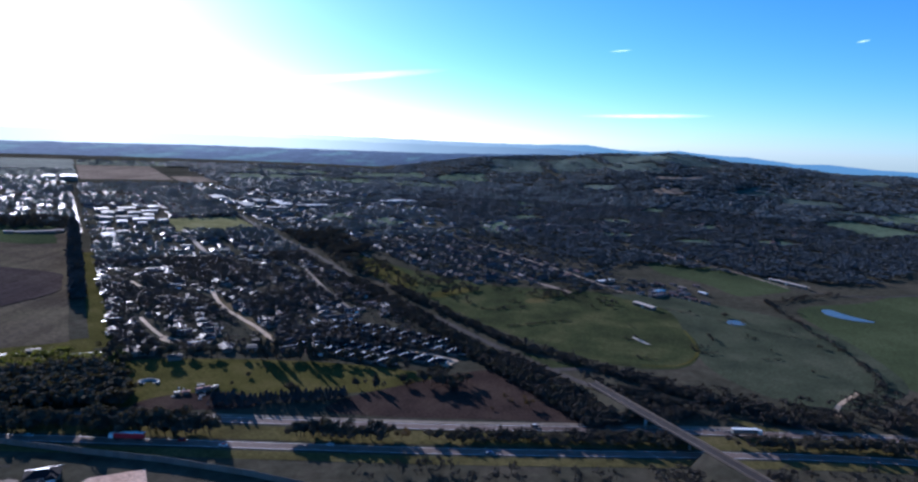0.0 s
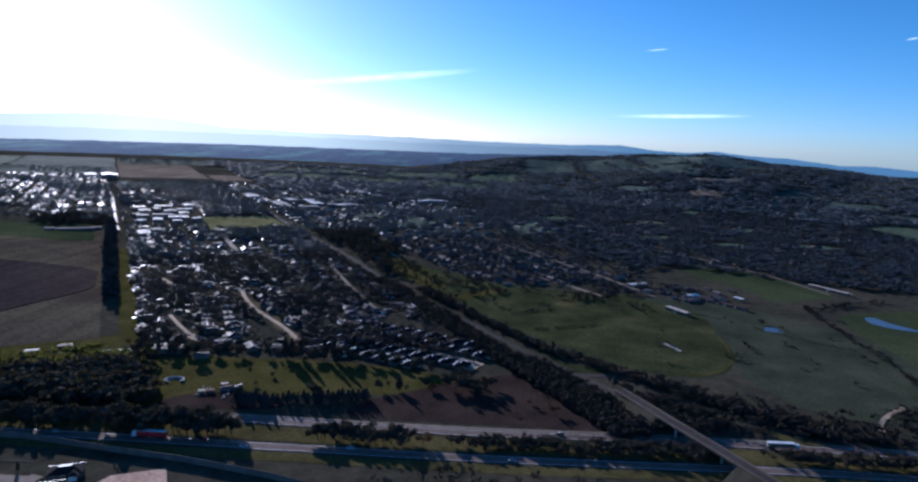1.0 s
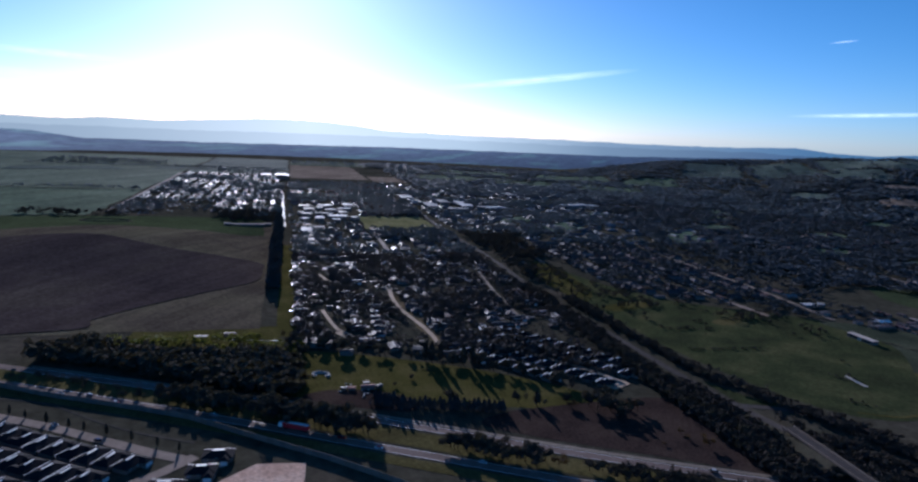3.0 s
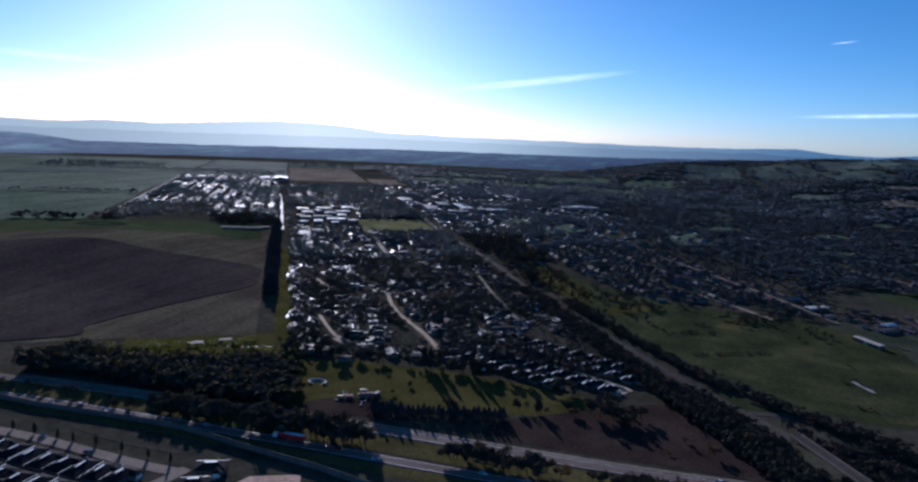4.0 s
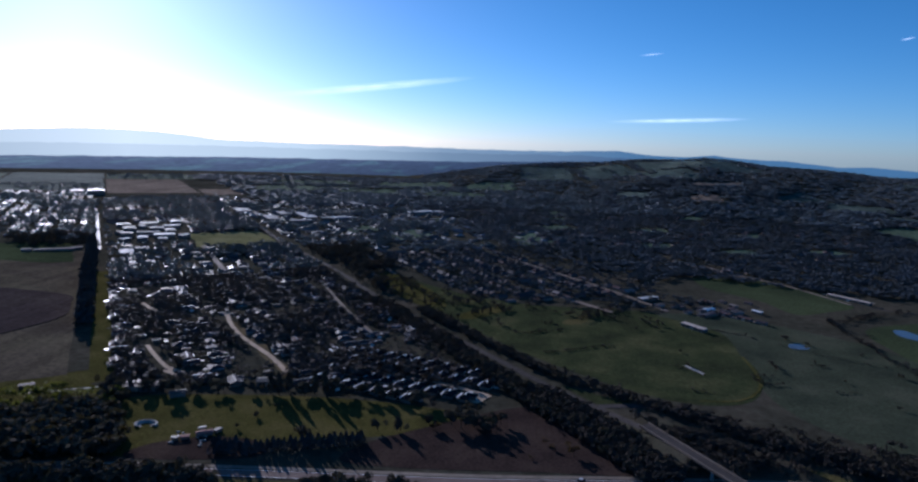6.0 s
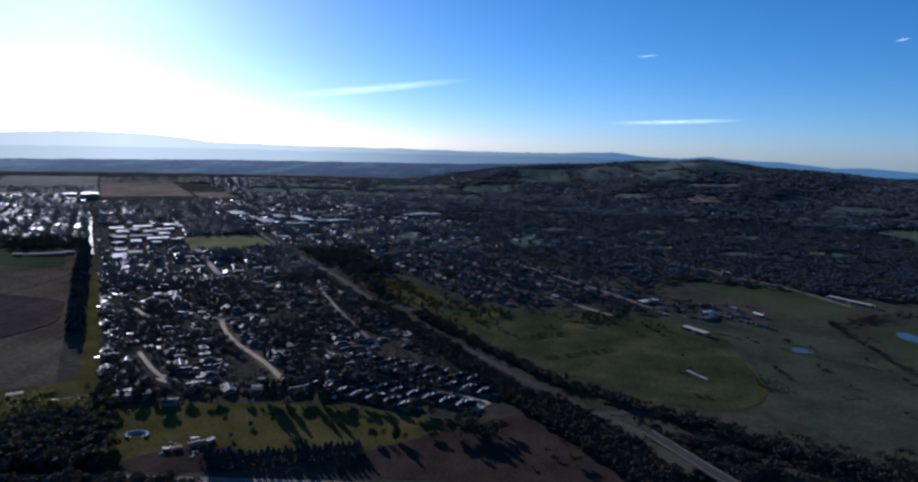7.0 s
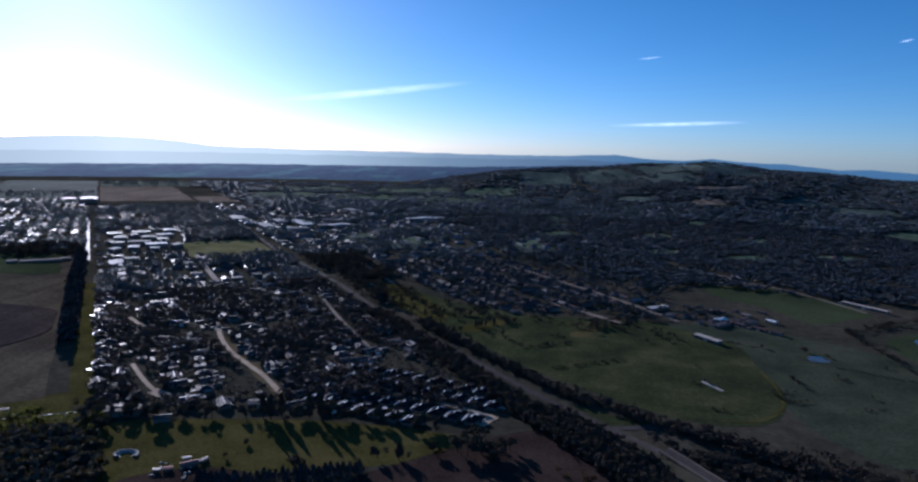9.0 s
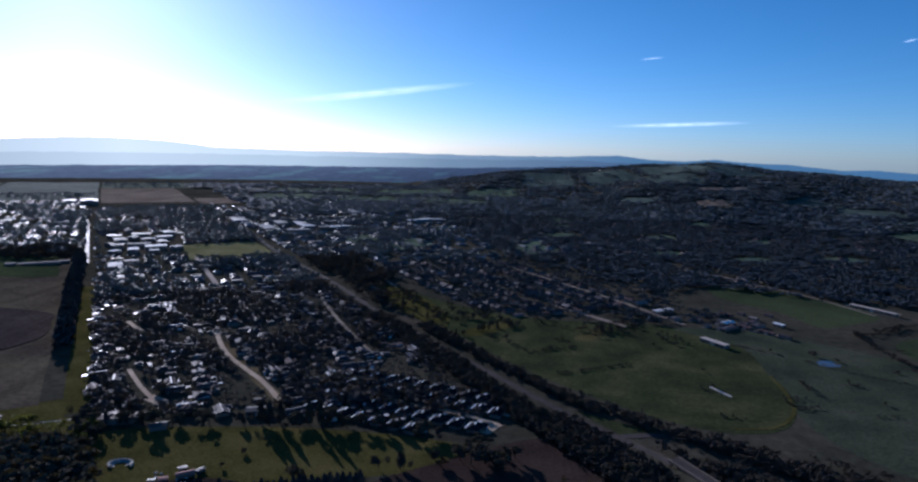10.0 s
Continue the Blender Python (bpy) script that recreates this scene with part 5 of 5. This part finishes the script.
scatter("belt_trees", "dense belt of dark trees along the crossing road", np.concatenate([spread_in([T(-70, 258), T(150, 262), T(150, 279), T(-20, 282), T(-70, 272)], 330), spread_in([T(-20, 297), T(90, 294), T(90, 306), T(-20, 308)], 110), spread_in([T(-285, 253), T(-150, 255), T(-60, 262), T(-60, 277), T(-150, 277), T(-200, 278), T(-292, 276)], 430), spread_in([T(-150, 276), T(-200, 277), T(-258, 276), T(-258, 287), T(-205, 290), T(-150, 284)], 130), spread_in([T(-292, 262), T(-262, 266), T(-262, 283), T(-292, 283)], 40), spread_in([T(-300, 299), T(-265, 301), T(-265, 311), T(-300, 310)], 26)]), 110, 0.072, M_LEAF_FAR, (4, 7.5))
scatter("hedge_trees", "thick hedge of trees beside the ramp", np.concatenate([spread_in([T(-300, 306), T(-240, 305), T(-215, 308), T(-235, 322), T(-300, 335)], 90), spread_in([T(-20, 298), T(-109, 303), T(-155, 310), T(-193, 325), T(-235, 340), T(-285, 354), T(-330, 370), T(-345, 392), T(-320, 388), T(-281, 374), T(-251, 364), T(-212, 346), T(-174, 331), T(-122, 313), T(-72, 307), T(-20, 306)], 300)]), 110, 0.072, M_LEAF_FAR, (3.5, 7.5))
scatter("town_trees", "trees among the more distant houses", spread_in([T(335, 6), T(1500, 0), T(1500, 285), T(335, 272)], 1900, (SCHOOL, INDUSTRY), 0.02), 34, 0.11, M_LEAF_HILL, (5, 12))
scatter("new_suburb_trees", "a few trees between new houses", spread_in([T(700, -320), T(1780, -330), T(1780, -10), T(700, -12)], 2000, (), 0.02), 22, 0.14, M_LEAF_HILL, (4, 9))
scatter("edge_trees", "tall dark row of pines along the paddock edge", np.array([T(a, -17 + rng.uniform(-4.5, 4.5)) for a in np.linspace(160, 640, 165)]), 60, 0.09, M_CONIFER, (11, 19), kind="tall", spread=(1.2, 2.0))
scatter("paddock_wood", "dark wood beyond the paddock crest", spread_in([T(640, -110), T(760, -150), T(760, -20), T(640, -20)], 90), 50, 0.1, M_LEAF_FAR, (8, 14))
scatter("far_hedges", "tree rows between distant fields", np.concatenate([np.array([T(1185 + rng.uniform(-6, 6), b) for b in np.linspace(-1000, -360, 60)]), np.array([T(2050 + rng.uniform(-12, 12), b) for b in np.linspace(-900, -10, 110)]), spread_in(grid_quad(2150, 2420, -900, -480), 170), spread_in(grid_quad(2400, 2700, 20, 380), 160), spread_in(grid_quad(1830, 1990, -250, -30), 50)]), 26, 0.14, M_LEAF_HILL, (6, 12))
scatter("farm_trees", "clumps of trees round a farm behind the hill", np.concatenate([spread_in(grid_quad(700, 760, -640, -560), 30), spread_in(grid_quad(690, 740, -470, -300), 40), spread_in(grid_quad(720, 760, -900, -760), 30)]), 50, 0.1, M_LEAF_FAR, (7, 13))
scatter("roadside_wood", "dense dark wood between the highway and the paddock", np.concatenate([spread_in([(-193, 329), (-222, 381), (-244, 386), (-293, 358), (-332, 350), (-346, 326), (-297, 323)], 430), spread_in([(-342, 322), (-335, 348), (-352, 354), (-388, 352), (-404, 334), (-386, 312)], 75)]), 115, 0.074, M_LEAF_OLIVE, (7, 13), spread=(1.0, 1.5))
scatter("pale_wood_trees", "pale yellow-green trees at the wood's edge", spread_in([(-226, 390), (-259, 420), (-297, 412), (-380, 370), (-366, 350), (-297, 364)], 80), 90, 0.07, M_LEAF_PALE, (4, 9))
scatter("pine_belt", "dark pines between the crossing road and the golf course", spread_in([T(90, 292), T(600, 295), T(590, 375), T(330, 380), T(300, 345), T(180, 318)], 300, (ROUGH,), 0.03), 44, 0.1, M_LEAF_FAR, (6, 13))
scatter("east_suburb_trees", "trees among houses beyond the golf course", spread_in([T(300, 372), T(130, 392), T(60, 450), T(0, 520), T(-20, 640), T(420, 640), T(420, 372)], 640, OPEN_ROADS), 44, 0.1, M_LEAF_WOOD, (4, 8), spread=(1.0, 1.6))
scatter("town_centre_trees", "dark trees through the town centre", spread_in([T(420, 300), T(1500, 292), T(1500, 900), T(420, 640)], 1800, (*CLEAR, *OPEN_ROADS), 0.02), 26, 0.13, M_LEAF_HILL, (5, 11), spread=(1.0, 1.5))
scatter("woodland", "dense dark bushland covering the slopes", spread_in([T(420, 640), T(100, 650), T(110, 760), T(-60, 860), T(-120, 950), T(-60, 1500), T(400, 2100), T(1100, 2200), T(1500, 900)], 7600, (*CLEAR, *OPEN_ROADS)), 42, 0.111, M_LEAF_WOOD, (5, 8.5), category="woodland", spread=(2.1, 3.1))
scatter("ditch_bushes", "low bushes along the ditch across the meadow", np.array([(229 + 126 * s + rng.uniform(-1.5, 1.5), 644 - 105 * s + 5 * math.sin(s * 7) + rng.uniform(-1.5, 1.5)) for s in rng.uniform(0, 1, 70)]), 40, 0.1, M_LEAF_FAR, (0.8, 2.2))
CREEK = [(383, 695), (376, 677), (373, 637), (371, 600), (366, 536), (360, 480), (350, 439), (333, 417), (293, 392)]
creek_s = np.sort(rng.uniform(0, 8, 170))
scatter("creek_trees", "bushes in a line along the creek", np.stack([np.interp(creek_s, range(9), [p[0] for p in CREEK]), np.interp(creek_s, range(9), [p[1] for p in CREEK])], 1) + rng.normal(0, 2.2, (170, 2)), 50, 0.1, M_LEAF_FAR, (1.8, 4.5))
scatter("meadow_clumps", "dark low clumps of bushes on the meadow", np.concatenate([np.array([(x, y)]) + rng.normal(0, 1, (n, 2)) * np.array([4.5, 2.0]) for x, y, n in ((294, 540, 9), (283, 480, 9), (171, 521, 6), (168, 470, 8), (230, 508, 10), (230, 490, 10), (221, 500, 6), (346, 575, 7), (392, 640, 6), (61, 609, 12), (75, 635, 8), (44, 600, 8))]), 50, 0.1, M_LEAF_FAR, (1.2, 3.0))
scatter("paddock_hedge", "thin dark hedge beside the green paddock", np.array([(388 + 120 * q + rng.uniform(-3, 3), 690 + 65 * q + rng.uniform(-6, 6)) for q in rng.uniform(0, 1, 60)]), 50, 0.1, M_LEAF_FAR, (2, 5))
scatter("golf_trees", "small trees between the fairways", np.concatenate([spread_in([T(280, 345), T(190, 335), T(60, 325), T(0, 345), T(60, 400), T(130, 385)], 90, (), 0.05), spread_in([T(60, 400), T(-90, 480), T(-20, 540), T(70, 430)], 60, (), 0.06), spread_in(ROUGH, 55)]), 60, 0.08, M_LEAF_FAR, (3, 7))
scatter("fairway_hedge", "low dark hedge across the fairways", np.concatenate([np.array([(60 + 66 * s + rng.uniform(-1.5, 1.5), 543 + 30 * s + rng.uniform(-1.5, 1.5)) for s in rng.uniform(0, 1, 60)]), np.array([(46 + 40 * s, 596 + 18 * s + rng.uniform(-1, 1)) for s in rng.uniform(0, 1, 30)])]), 40, 0.12, M_LEAF_FAR, (1.2, 2.4))
scatter("verge_bushes", "dark bushes between the ramp and the highway", np.concatenate([spread_in([(212, 346), (326, 348), (415, 344), (413, 403), (339, 407), (236, 386), (186, 416), (161, 420)], 230, OPEN_ROADS), spread_in([(140, 382), (152, 408), (230, 376), (330, 366), (330, 346), (262, 347), (236, 352), (204, 364), (196, 352), (172, 348)], 190, OPEN_ROADS)]), 130, 0.062, M_LEAF_FAR, (3, 7))
scatter("median_bushes", "dense dark bushes along the highway median", np.concatenate([spread_in([(172, 312), (200, 316), (304, 316), (420, 312), (420, 328), (304, 327), (200, 327), (176, 323)], 150), spread_in([(10, 305), (100, 310), (150, 312), (150, 326), (100, 323), (10, 316)], 120)]), 110, 0.065, M_LEAF_FAR, (3.5, 7))
scatter("south_bushes", "low bushes on the near side of the highway", np.concatenate([spread_in([(119, 241), (418, 238), (416, 292), (118, 283)], 330), spread_in([(-61, 263), (109, 251), (108, 277), (-41, 277)], 40)]), 110, 0.065, M_LEAF_FAR, (3, 7))
hill_az = rng.uniform(-62, 62, 16000)
hill_r = rng.uniform(1750, 3150, 16000)
hx, hy = hill_r * np.sin(np.radians(hill_az)), hill_r * np.cos(np.radians(hill_az))
keep = np.ones(len(hx), bool)
for a0, a1, r0, r1 in HILL_FIELDS:
    keep &= ~((hill_az > a0) & (hill_az < a1) & (hill_r > r0) & (hill_r < r1) & (rng.random(len(hx)) < 0.85))
ga, gb = grid_of(hx, hy)
for c in CLEAR:
    keep &= ~(inside(c, hx, hy) & (rng.random(len(hx)) < 0.93))
keep &= ~((hill_az < -5) & (hill_r > 2900)) & (hill_az > -24)
keep &= ~((gb < 400) & (ga < 2350) & (gb > -1150))
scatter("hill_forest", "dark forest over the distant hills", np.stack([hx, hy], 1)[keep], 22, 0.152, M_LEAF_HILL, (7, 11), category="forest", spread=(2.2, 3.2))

# row of sheds at the wood's edge
for a, b, L in ((-3, -70, 10), (2, -48, 9)):
    x, y = T(a, b)
    big_shed("stable", "long low shed with a dull roof at the wood's edge", x, y, L, 4, 2.6, grid_deg + 90, M_ROOF, 8)
# ---- vehicles ----


def wheels(parent, spots, r, w):
    for x, y in spots:
        bm = bmesh.new()
        bmesh.ops.create_cone(bm, cap_ends=True, segments=16, radius1=r, radius2=r, depth=w, matrix=Matrix.Translation((x, y, r)) @ Matrix.Rotation(math.pi / 2, 4, 'X'))
        part("tyre", bm, M_RUBBER, parent)


def make_lorry(label, side_mat):
    t = thing("lorry", label, "lorry")
    part("cab", boxes((-9.6, -7.4, -1.2, 1.2, 0.7, 3.3), (-9.9, -9.5, -1.15, 1.15, 0.6, 1.6), bevel=0.12), M_WHITE, t)
    part("windscreen", boxes((-9.66, -9.58, -1.05, 1.05, 2.0, 3.0)), M_GLASS, t)
    part("chassis", boxes((-7.6, 9.2, -0.5, 0.5, 0.8, 1.15)), M_RUBBER, t)
    part("trailer", boxes((-6.8, 9.5, -1.25, 1.25, 1.15, 4.0), bevel=0.05), side_mat, t)
    part("trailer_roof", boxes((-6.85, 9.55, -1.28, 1.28, 4.0, 4.12)), M_WHITE, t, "white trailer roof")
    wheels(t, [(x, y) for x in (-8.8, -5.6, -4.4, 5.6, 6.9, 8.2) for y in (-1.05, 1.05)], 0.5, 0.35)
    return t


def make_car(label, mat):
    t = thing("car", label, "car")
    bm = boxes((-2.2, 2.2, -0.9, 0.9, 0.35, 0.95), bevel=0.12)
    part("body", bm, mat, t)
    bm = bmesh.new()
    vs = box(bm, -1.3, 1.5, -0.8, 0.8, 0.93, 1.5)
    for v in vs:
        if v.co.z > 1.2:
            v.co.x *= 0.72
            v.co.y *= 0.86
    part("cabin", bm, M_GLASS, t, "dark glazed cabin")
    part("roof", boxes((-0.9, 1.05, -0.68, 0.68, 1.49, 1.55)), mat, t)
    wheels(t, [(x, y) for x in (-1.4, 1.4) for y in (-0.82, 0.82)], 0.33, 0.22)
    return t


def lane_pose(lanes, x, off):
    xs, ys = [p[0] for p in lanes], [p[1] for p in lanes]
    y = float(np.interp(x, xs, ys))
    d = float(np.interp(x + 5, xs, ys)) - float(np.interp(x - 5, xs, ys))
    return x, y + off, math.degrees(math.atan2(d, 10))


lorry = make_lorry("red-sided articulated lorry with a white roof on the highway", M_RED)
x, y, tn = lane_pose(NEAR_LANES, -172, 2.2)
lorry.matrix_basis = pose(x, y, 0.22, 0, 0, tn)
lorry = make_lorry("silver-white articulated lorry on the highway", M_STEEL)
x, y, tn = lane_pose(FAR_LANES, 194, -2.0)
lorry.matrix_basis = pose(x, y, 0.22, 0, 0, tn + 180)
car = make_car("car driving on the highway", M_CAR)
x, y, tn = lane_pose(NEAR_LANES, -142, 2.0)
car.matrix_basis = pose(x, y, 0.22, 0, 0, tn)
car["group"] = "highway traffic"
for lanes, x, off in ((NEAR_LANES, -118, -2.0), (NEAR_LANES, -225, 2.0), (NEAR_LANES, -60, 2.0), (NEAR_LANES, 30, -2), (NEAR_LANES, -290, -2), (NEAR_LANES, -312, 2), (NEAR_LANES, -330, -2), (FAR_LANES, -240, 2), (FAR_LANES, -70, -2), (FAR_LANES, -260, -2), (FAR_LANES, 60, 2)):
    x, y, tn = lane_pose(lanes, x, off)
    copy_thing(car, pose(x, y, 0.22, 0, 0, tn + (0 if lanes is NEAR_LANES else 180)))

for x, y, tn in ((-298, 247.4, 2), (-262, 241.8, 0), (-217, 208, 65)):
    parked = copy_thing(car, pose(x, y, 0.27, 0, 0, tn))
    parked["label"] = "car parked on the new estate's street"
    parked["group"] = "parked cars"

# ---- far mountains and clouds ----


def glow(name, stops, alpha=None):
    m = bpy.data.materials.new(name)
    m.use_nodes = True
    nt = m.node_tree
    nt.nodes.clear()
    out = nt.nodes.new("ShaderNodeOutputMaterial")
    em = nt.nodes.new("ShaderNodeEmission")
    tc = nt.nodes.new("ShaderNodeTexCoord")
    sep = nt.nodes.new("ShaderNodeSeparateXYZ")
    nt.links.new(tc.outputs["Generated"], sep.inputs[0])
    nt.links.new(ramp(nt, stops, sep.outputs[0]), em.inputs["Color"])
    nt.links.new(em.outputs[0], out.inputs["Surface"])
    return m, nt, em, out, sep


def ridge(name, label, r, azs, els, mat, rough, seed, lo=-75, hi=75):
    verts, faces = [], []
    n = 700
    for i in range(n + 1):
        a = lo + (hi - lo) * i / n
        e = np.interp(a, azs, els) + rough * (noise.noise((a * 0.5, seed, 0)) + 0.5 * noise.noise((a * 1.7, seed, 3)) + 0.25 * noise.noise((a * 5, seed, 5)))
        x, y = polar(a, r)
        z = EYE + r * math.tan(radians(e))
        verts += [(x, y, -60), (x, y, z), (x * 1.01, y * 1.01, z - 30)]
        if i:
            k = 3 * i
            faces += [(k - 3, k, k + 1, k - 2), (k - 2, k + 1, k + 2, k - 1)]
    ob = raw_mesh(name, verts, faces, mat)
    return tagged(ob, label, "mountains", kind="structure")


# haze and its brightening toward the sun are put into these emission colours
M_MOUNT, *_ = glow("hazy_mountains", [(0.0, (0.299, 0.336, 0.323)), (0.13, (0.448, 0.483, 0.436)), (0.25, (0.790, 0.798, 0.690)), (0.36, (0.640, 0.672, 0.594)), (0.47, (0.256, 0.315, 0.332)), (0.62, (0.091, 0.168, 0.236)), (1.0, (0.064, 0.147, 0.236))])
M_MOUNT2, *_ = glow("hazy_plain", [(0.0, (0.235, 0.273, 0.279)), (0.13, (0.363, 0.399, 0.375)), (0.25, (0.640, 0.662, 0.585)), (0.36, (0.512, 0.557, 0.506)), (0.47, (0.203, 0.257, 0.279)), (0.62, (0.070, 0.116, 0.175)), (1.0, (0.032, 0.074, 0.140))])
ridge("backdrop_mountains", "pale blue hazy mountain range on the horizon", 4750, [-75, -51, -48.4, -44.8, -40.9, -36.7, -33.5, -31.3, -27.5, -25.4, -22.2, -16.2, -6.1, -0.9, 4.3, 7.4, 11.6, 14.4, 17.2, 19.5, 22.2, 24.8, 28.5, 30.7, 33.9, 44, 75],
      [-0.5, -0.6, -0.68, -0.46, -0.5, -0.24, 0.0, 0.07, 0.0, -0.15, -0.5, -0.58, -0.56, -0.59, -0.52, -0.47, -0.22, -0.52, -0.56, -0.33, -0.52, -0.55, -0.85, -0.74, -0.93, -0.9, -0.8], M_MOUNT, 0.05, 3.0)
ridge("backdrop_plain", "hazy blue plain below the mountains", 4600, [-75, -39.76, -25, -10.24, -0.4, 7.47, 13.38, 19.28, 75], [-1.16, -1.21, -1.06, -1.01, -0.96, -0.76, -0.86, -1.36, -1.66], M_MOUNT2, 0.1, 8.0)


# the ridge glows in haze colours, palest near the sun
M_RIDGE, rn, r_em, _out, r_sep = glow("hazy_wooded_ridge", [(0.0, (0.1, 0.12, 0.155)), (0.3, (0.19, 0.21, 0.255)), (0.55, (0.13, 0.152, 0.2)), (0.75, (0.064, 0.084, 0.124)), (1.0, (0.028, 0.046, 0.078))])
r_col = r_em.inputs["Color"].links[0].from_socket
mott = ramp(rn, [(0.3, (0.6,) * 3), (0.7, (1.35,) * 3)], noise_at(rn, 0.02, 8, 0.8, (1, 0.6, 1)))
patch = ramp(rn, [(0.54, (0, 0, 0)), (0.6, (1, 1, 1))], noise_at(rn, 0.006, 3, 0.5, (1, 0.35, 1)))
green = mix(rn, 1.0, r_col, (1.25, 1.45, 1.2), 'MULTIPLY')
# haze thickening with distance, as a ramp brighter toward the far top edge
haze_rise = ramp(rn, [(0.0, (0.55, 0.57, 0.59)), (0.35, (0.8, 0.82, 0.84)), (0.9, (1.05, 1.05, 1.05))], r_sep.outputs[2])
r_land = mix(rn, 1.0, mix(rn, patch, r_col, green), haze_rise, 'MULTIPLY')
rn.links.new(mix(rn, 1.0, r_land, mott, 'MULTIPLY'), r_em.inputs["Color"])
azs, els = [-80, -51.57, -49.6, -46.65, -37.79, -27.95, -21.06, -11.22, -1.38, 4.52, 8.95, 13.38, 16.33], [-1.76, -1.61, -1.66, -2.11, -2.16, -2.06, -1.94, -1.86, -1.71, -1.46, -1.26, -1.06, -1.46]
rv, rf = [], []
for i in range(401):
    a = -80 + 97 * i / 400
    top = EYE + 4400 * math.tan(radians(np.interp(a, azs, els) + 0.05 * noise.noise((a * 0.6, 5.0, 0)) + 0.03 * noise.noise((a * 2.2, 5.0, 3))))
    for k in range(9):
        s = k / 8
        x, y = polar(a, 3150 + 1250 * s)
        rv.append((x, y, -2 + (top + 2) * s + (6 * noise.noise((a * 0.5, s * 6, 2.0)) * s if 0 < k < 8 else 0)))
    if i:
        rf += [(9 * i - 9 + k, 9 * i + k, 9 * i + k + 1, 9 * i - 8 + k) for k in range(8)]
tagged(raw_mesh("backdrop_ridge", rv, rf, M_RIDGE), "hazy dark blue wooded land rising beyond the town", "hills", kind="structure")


def cloud_material():
    m = bpy.data.materials.new("thin_cloud")
    m.use_nodes = True
    nt = m.node_tree
    nt.nodes.clear()
    out = nt.nodes.new("ShaderNodeOutputMaterial")
    # the cloud's sunlit white is given as emission
    em = node(nt, "ShaderNodeEmission", Strength=1.25)
    em.inputs["Color"].default_value = (0.85, 0.92, 1.0, 1)
    tr = nt.nodes.new("ShaderNodeBsdfTransparent")
    mx = nt.nodes.new("ShaderNodeMixShader")
    tc = nt.nodes.new("ShaderNodeTexCoord")
    sub = nt.nodes.new("ShaderNodeVectorMath")
    sub.operation = 'MULTIPLY_ADD'
    sub.inputs[1].default_value, sub.inputs[2].default_value = (2, 2, 0), (-1, -1, 0)
    nt.links.new(tc.outputs["UV"], sub.inputs[0])
    ln = nt.nodes.new("ShaderNodeVectorMath")
    ln.operation = 'LENGTH'
    nt.links.new(sub.outputs[0], ln.inputs[0])
    fall = ramp(nt, [(0.1, (1, 1, 1)), (1.0, (0, 0, 0))], ln.outputs["Value"])
    mp = nt.nodes.new("ShaderNodeMapping")
    mp.inputs["Scale"].default_value = (5, 2.0, 1)
    nt.links.new(tc.outputs["UV"], mp.inputs["Vector"])
    nz = node(nt, "ShaderNodeTexNoise", Scale=1.5, Detail=5, Roughness=0.6)
    nt.links.new(mp.outputs[0], nz.inputs["Vector"])
    fac = mix(nt, 1.0, fall, ramp(nt, [(0.3, (0.25,) * 3), (0.7, (1.0,) * 3)], nz.outputs["Fac"]), 'MULTIPLY')
    nt.links.new(fac, mx.inputs[0])
    nt.links.new(tr.outputs[0], mx.inputs[1])
    nt.links.new(em.outputs[0], mx.inputs[2])
    nt.links.new(mx.outputs[0], out.inputs["Surface"])
    return m


M_CLOUD = cloud_material()
for a0, e0, a1, e1, thick in ((-20.5, 3.0, -0.6, 5.62, 0.8), (10.6, 2.2, 22.2, 2.7, 0.4), (12.9, 7.66, 15.0, 7.86, 0.12), (-53, 4.12, -40.8, 3.85, 0.7), (-55.5, 2.5, -43.2, 2.32, 0.9), (31.3, 8.37, 32.3, 8.55, 0.14)):
    n = 10
    verts, faces, uvs = [], [], []
    for i in range(n + 1):
        s = i / n
        a, e = a0 + (a1 - a0) * s, e0 + (e1 - e0) * s
        x, y = polar(a, 4500)
        for k in (-0.5, 0.5):
            verts.append((x, y, EYE + 4500 * math.tan(radians(e + k * thick))))
        if i:
            q = 2 * i
            faces.append((q - 2, q, q + 1, q - 1))
    ob = raw_mesh("cloud", verts, faces, M_CLOUD)
    lay = ob.data.uv_layers.new(name="UVMap")
    for lp in ob.data.loops:
        vi = lp.vertex_index
        lay.data[lp.index].uv = ((vi // 2) / n, vi % 2)
    tagged(ob, "thin white wisp of high cloud", "cloud", kind="structure")

# the first of each kind stands in the place too
for p, (x, y) in zip((*GUMS, PALE, RUST, *CYPRESS, POPLAR), ((-240, 415), (-247, 421), (-254, 427), (-228, 398), (-236, 408), (60, 360), (-124.5, 344.5), (-64, 363), (-240, 402))):
    p.matrix_basis = pose(x, y, 0)
for p, (a, b) in zip((*HOUSES, *UNIT_HOUSES), ((-28, 20), (-30, 62), (-46, 82), (345, 20), (345, 60), (345, 84), (-10, 172), (-14, 186))):
    p.matrix_basis = pose(*T(a, b), 0, 0, 0, grid_deg)
for p, (x, y) in zip(NEW_HOUSES, ((-205, 168), (-186, 172), (-421, 221))):
    p.matrix_basis = pose(x, y, 0, 0, 0, 20)
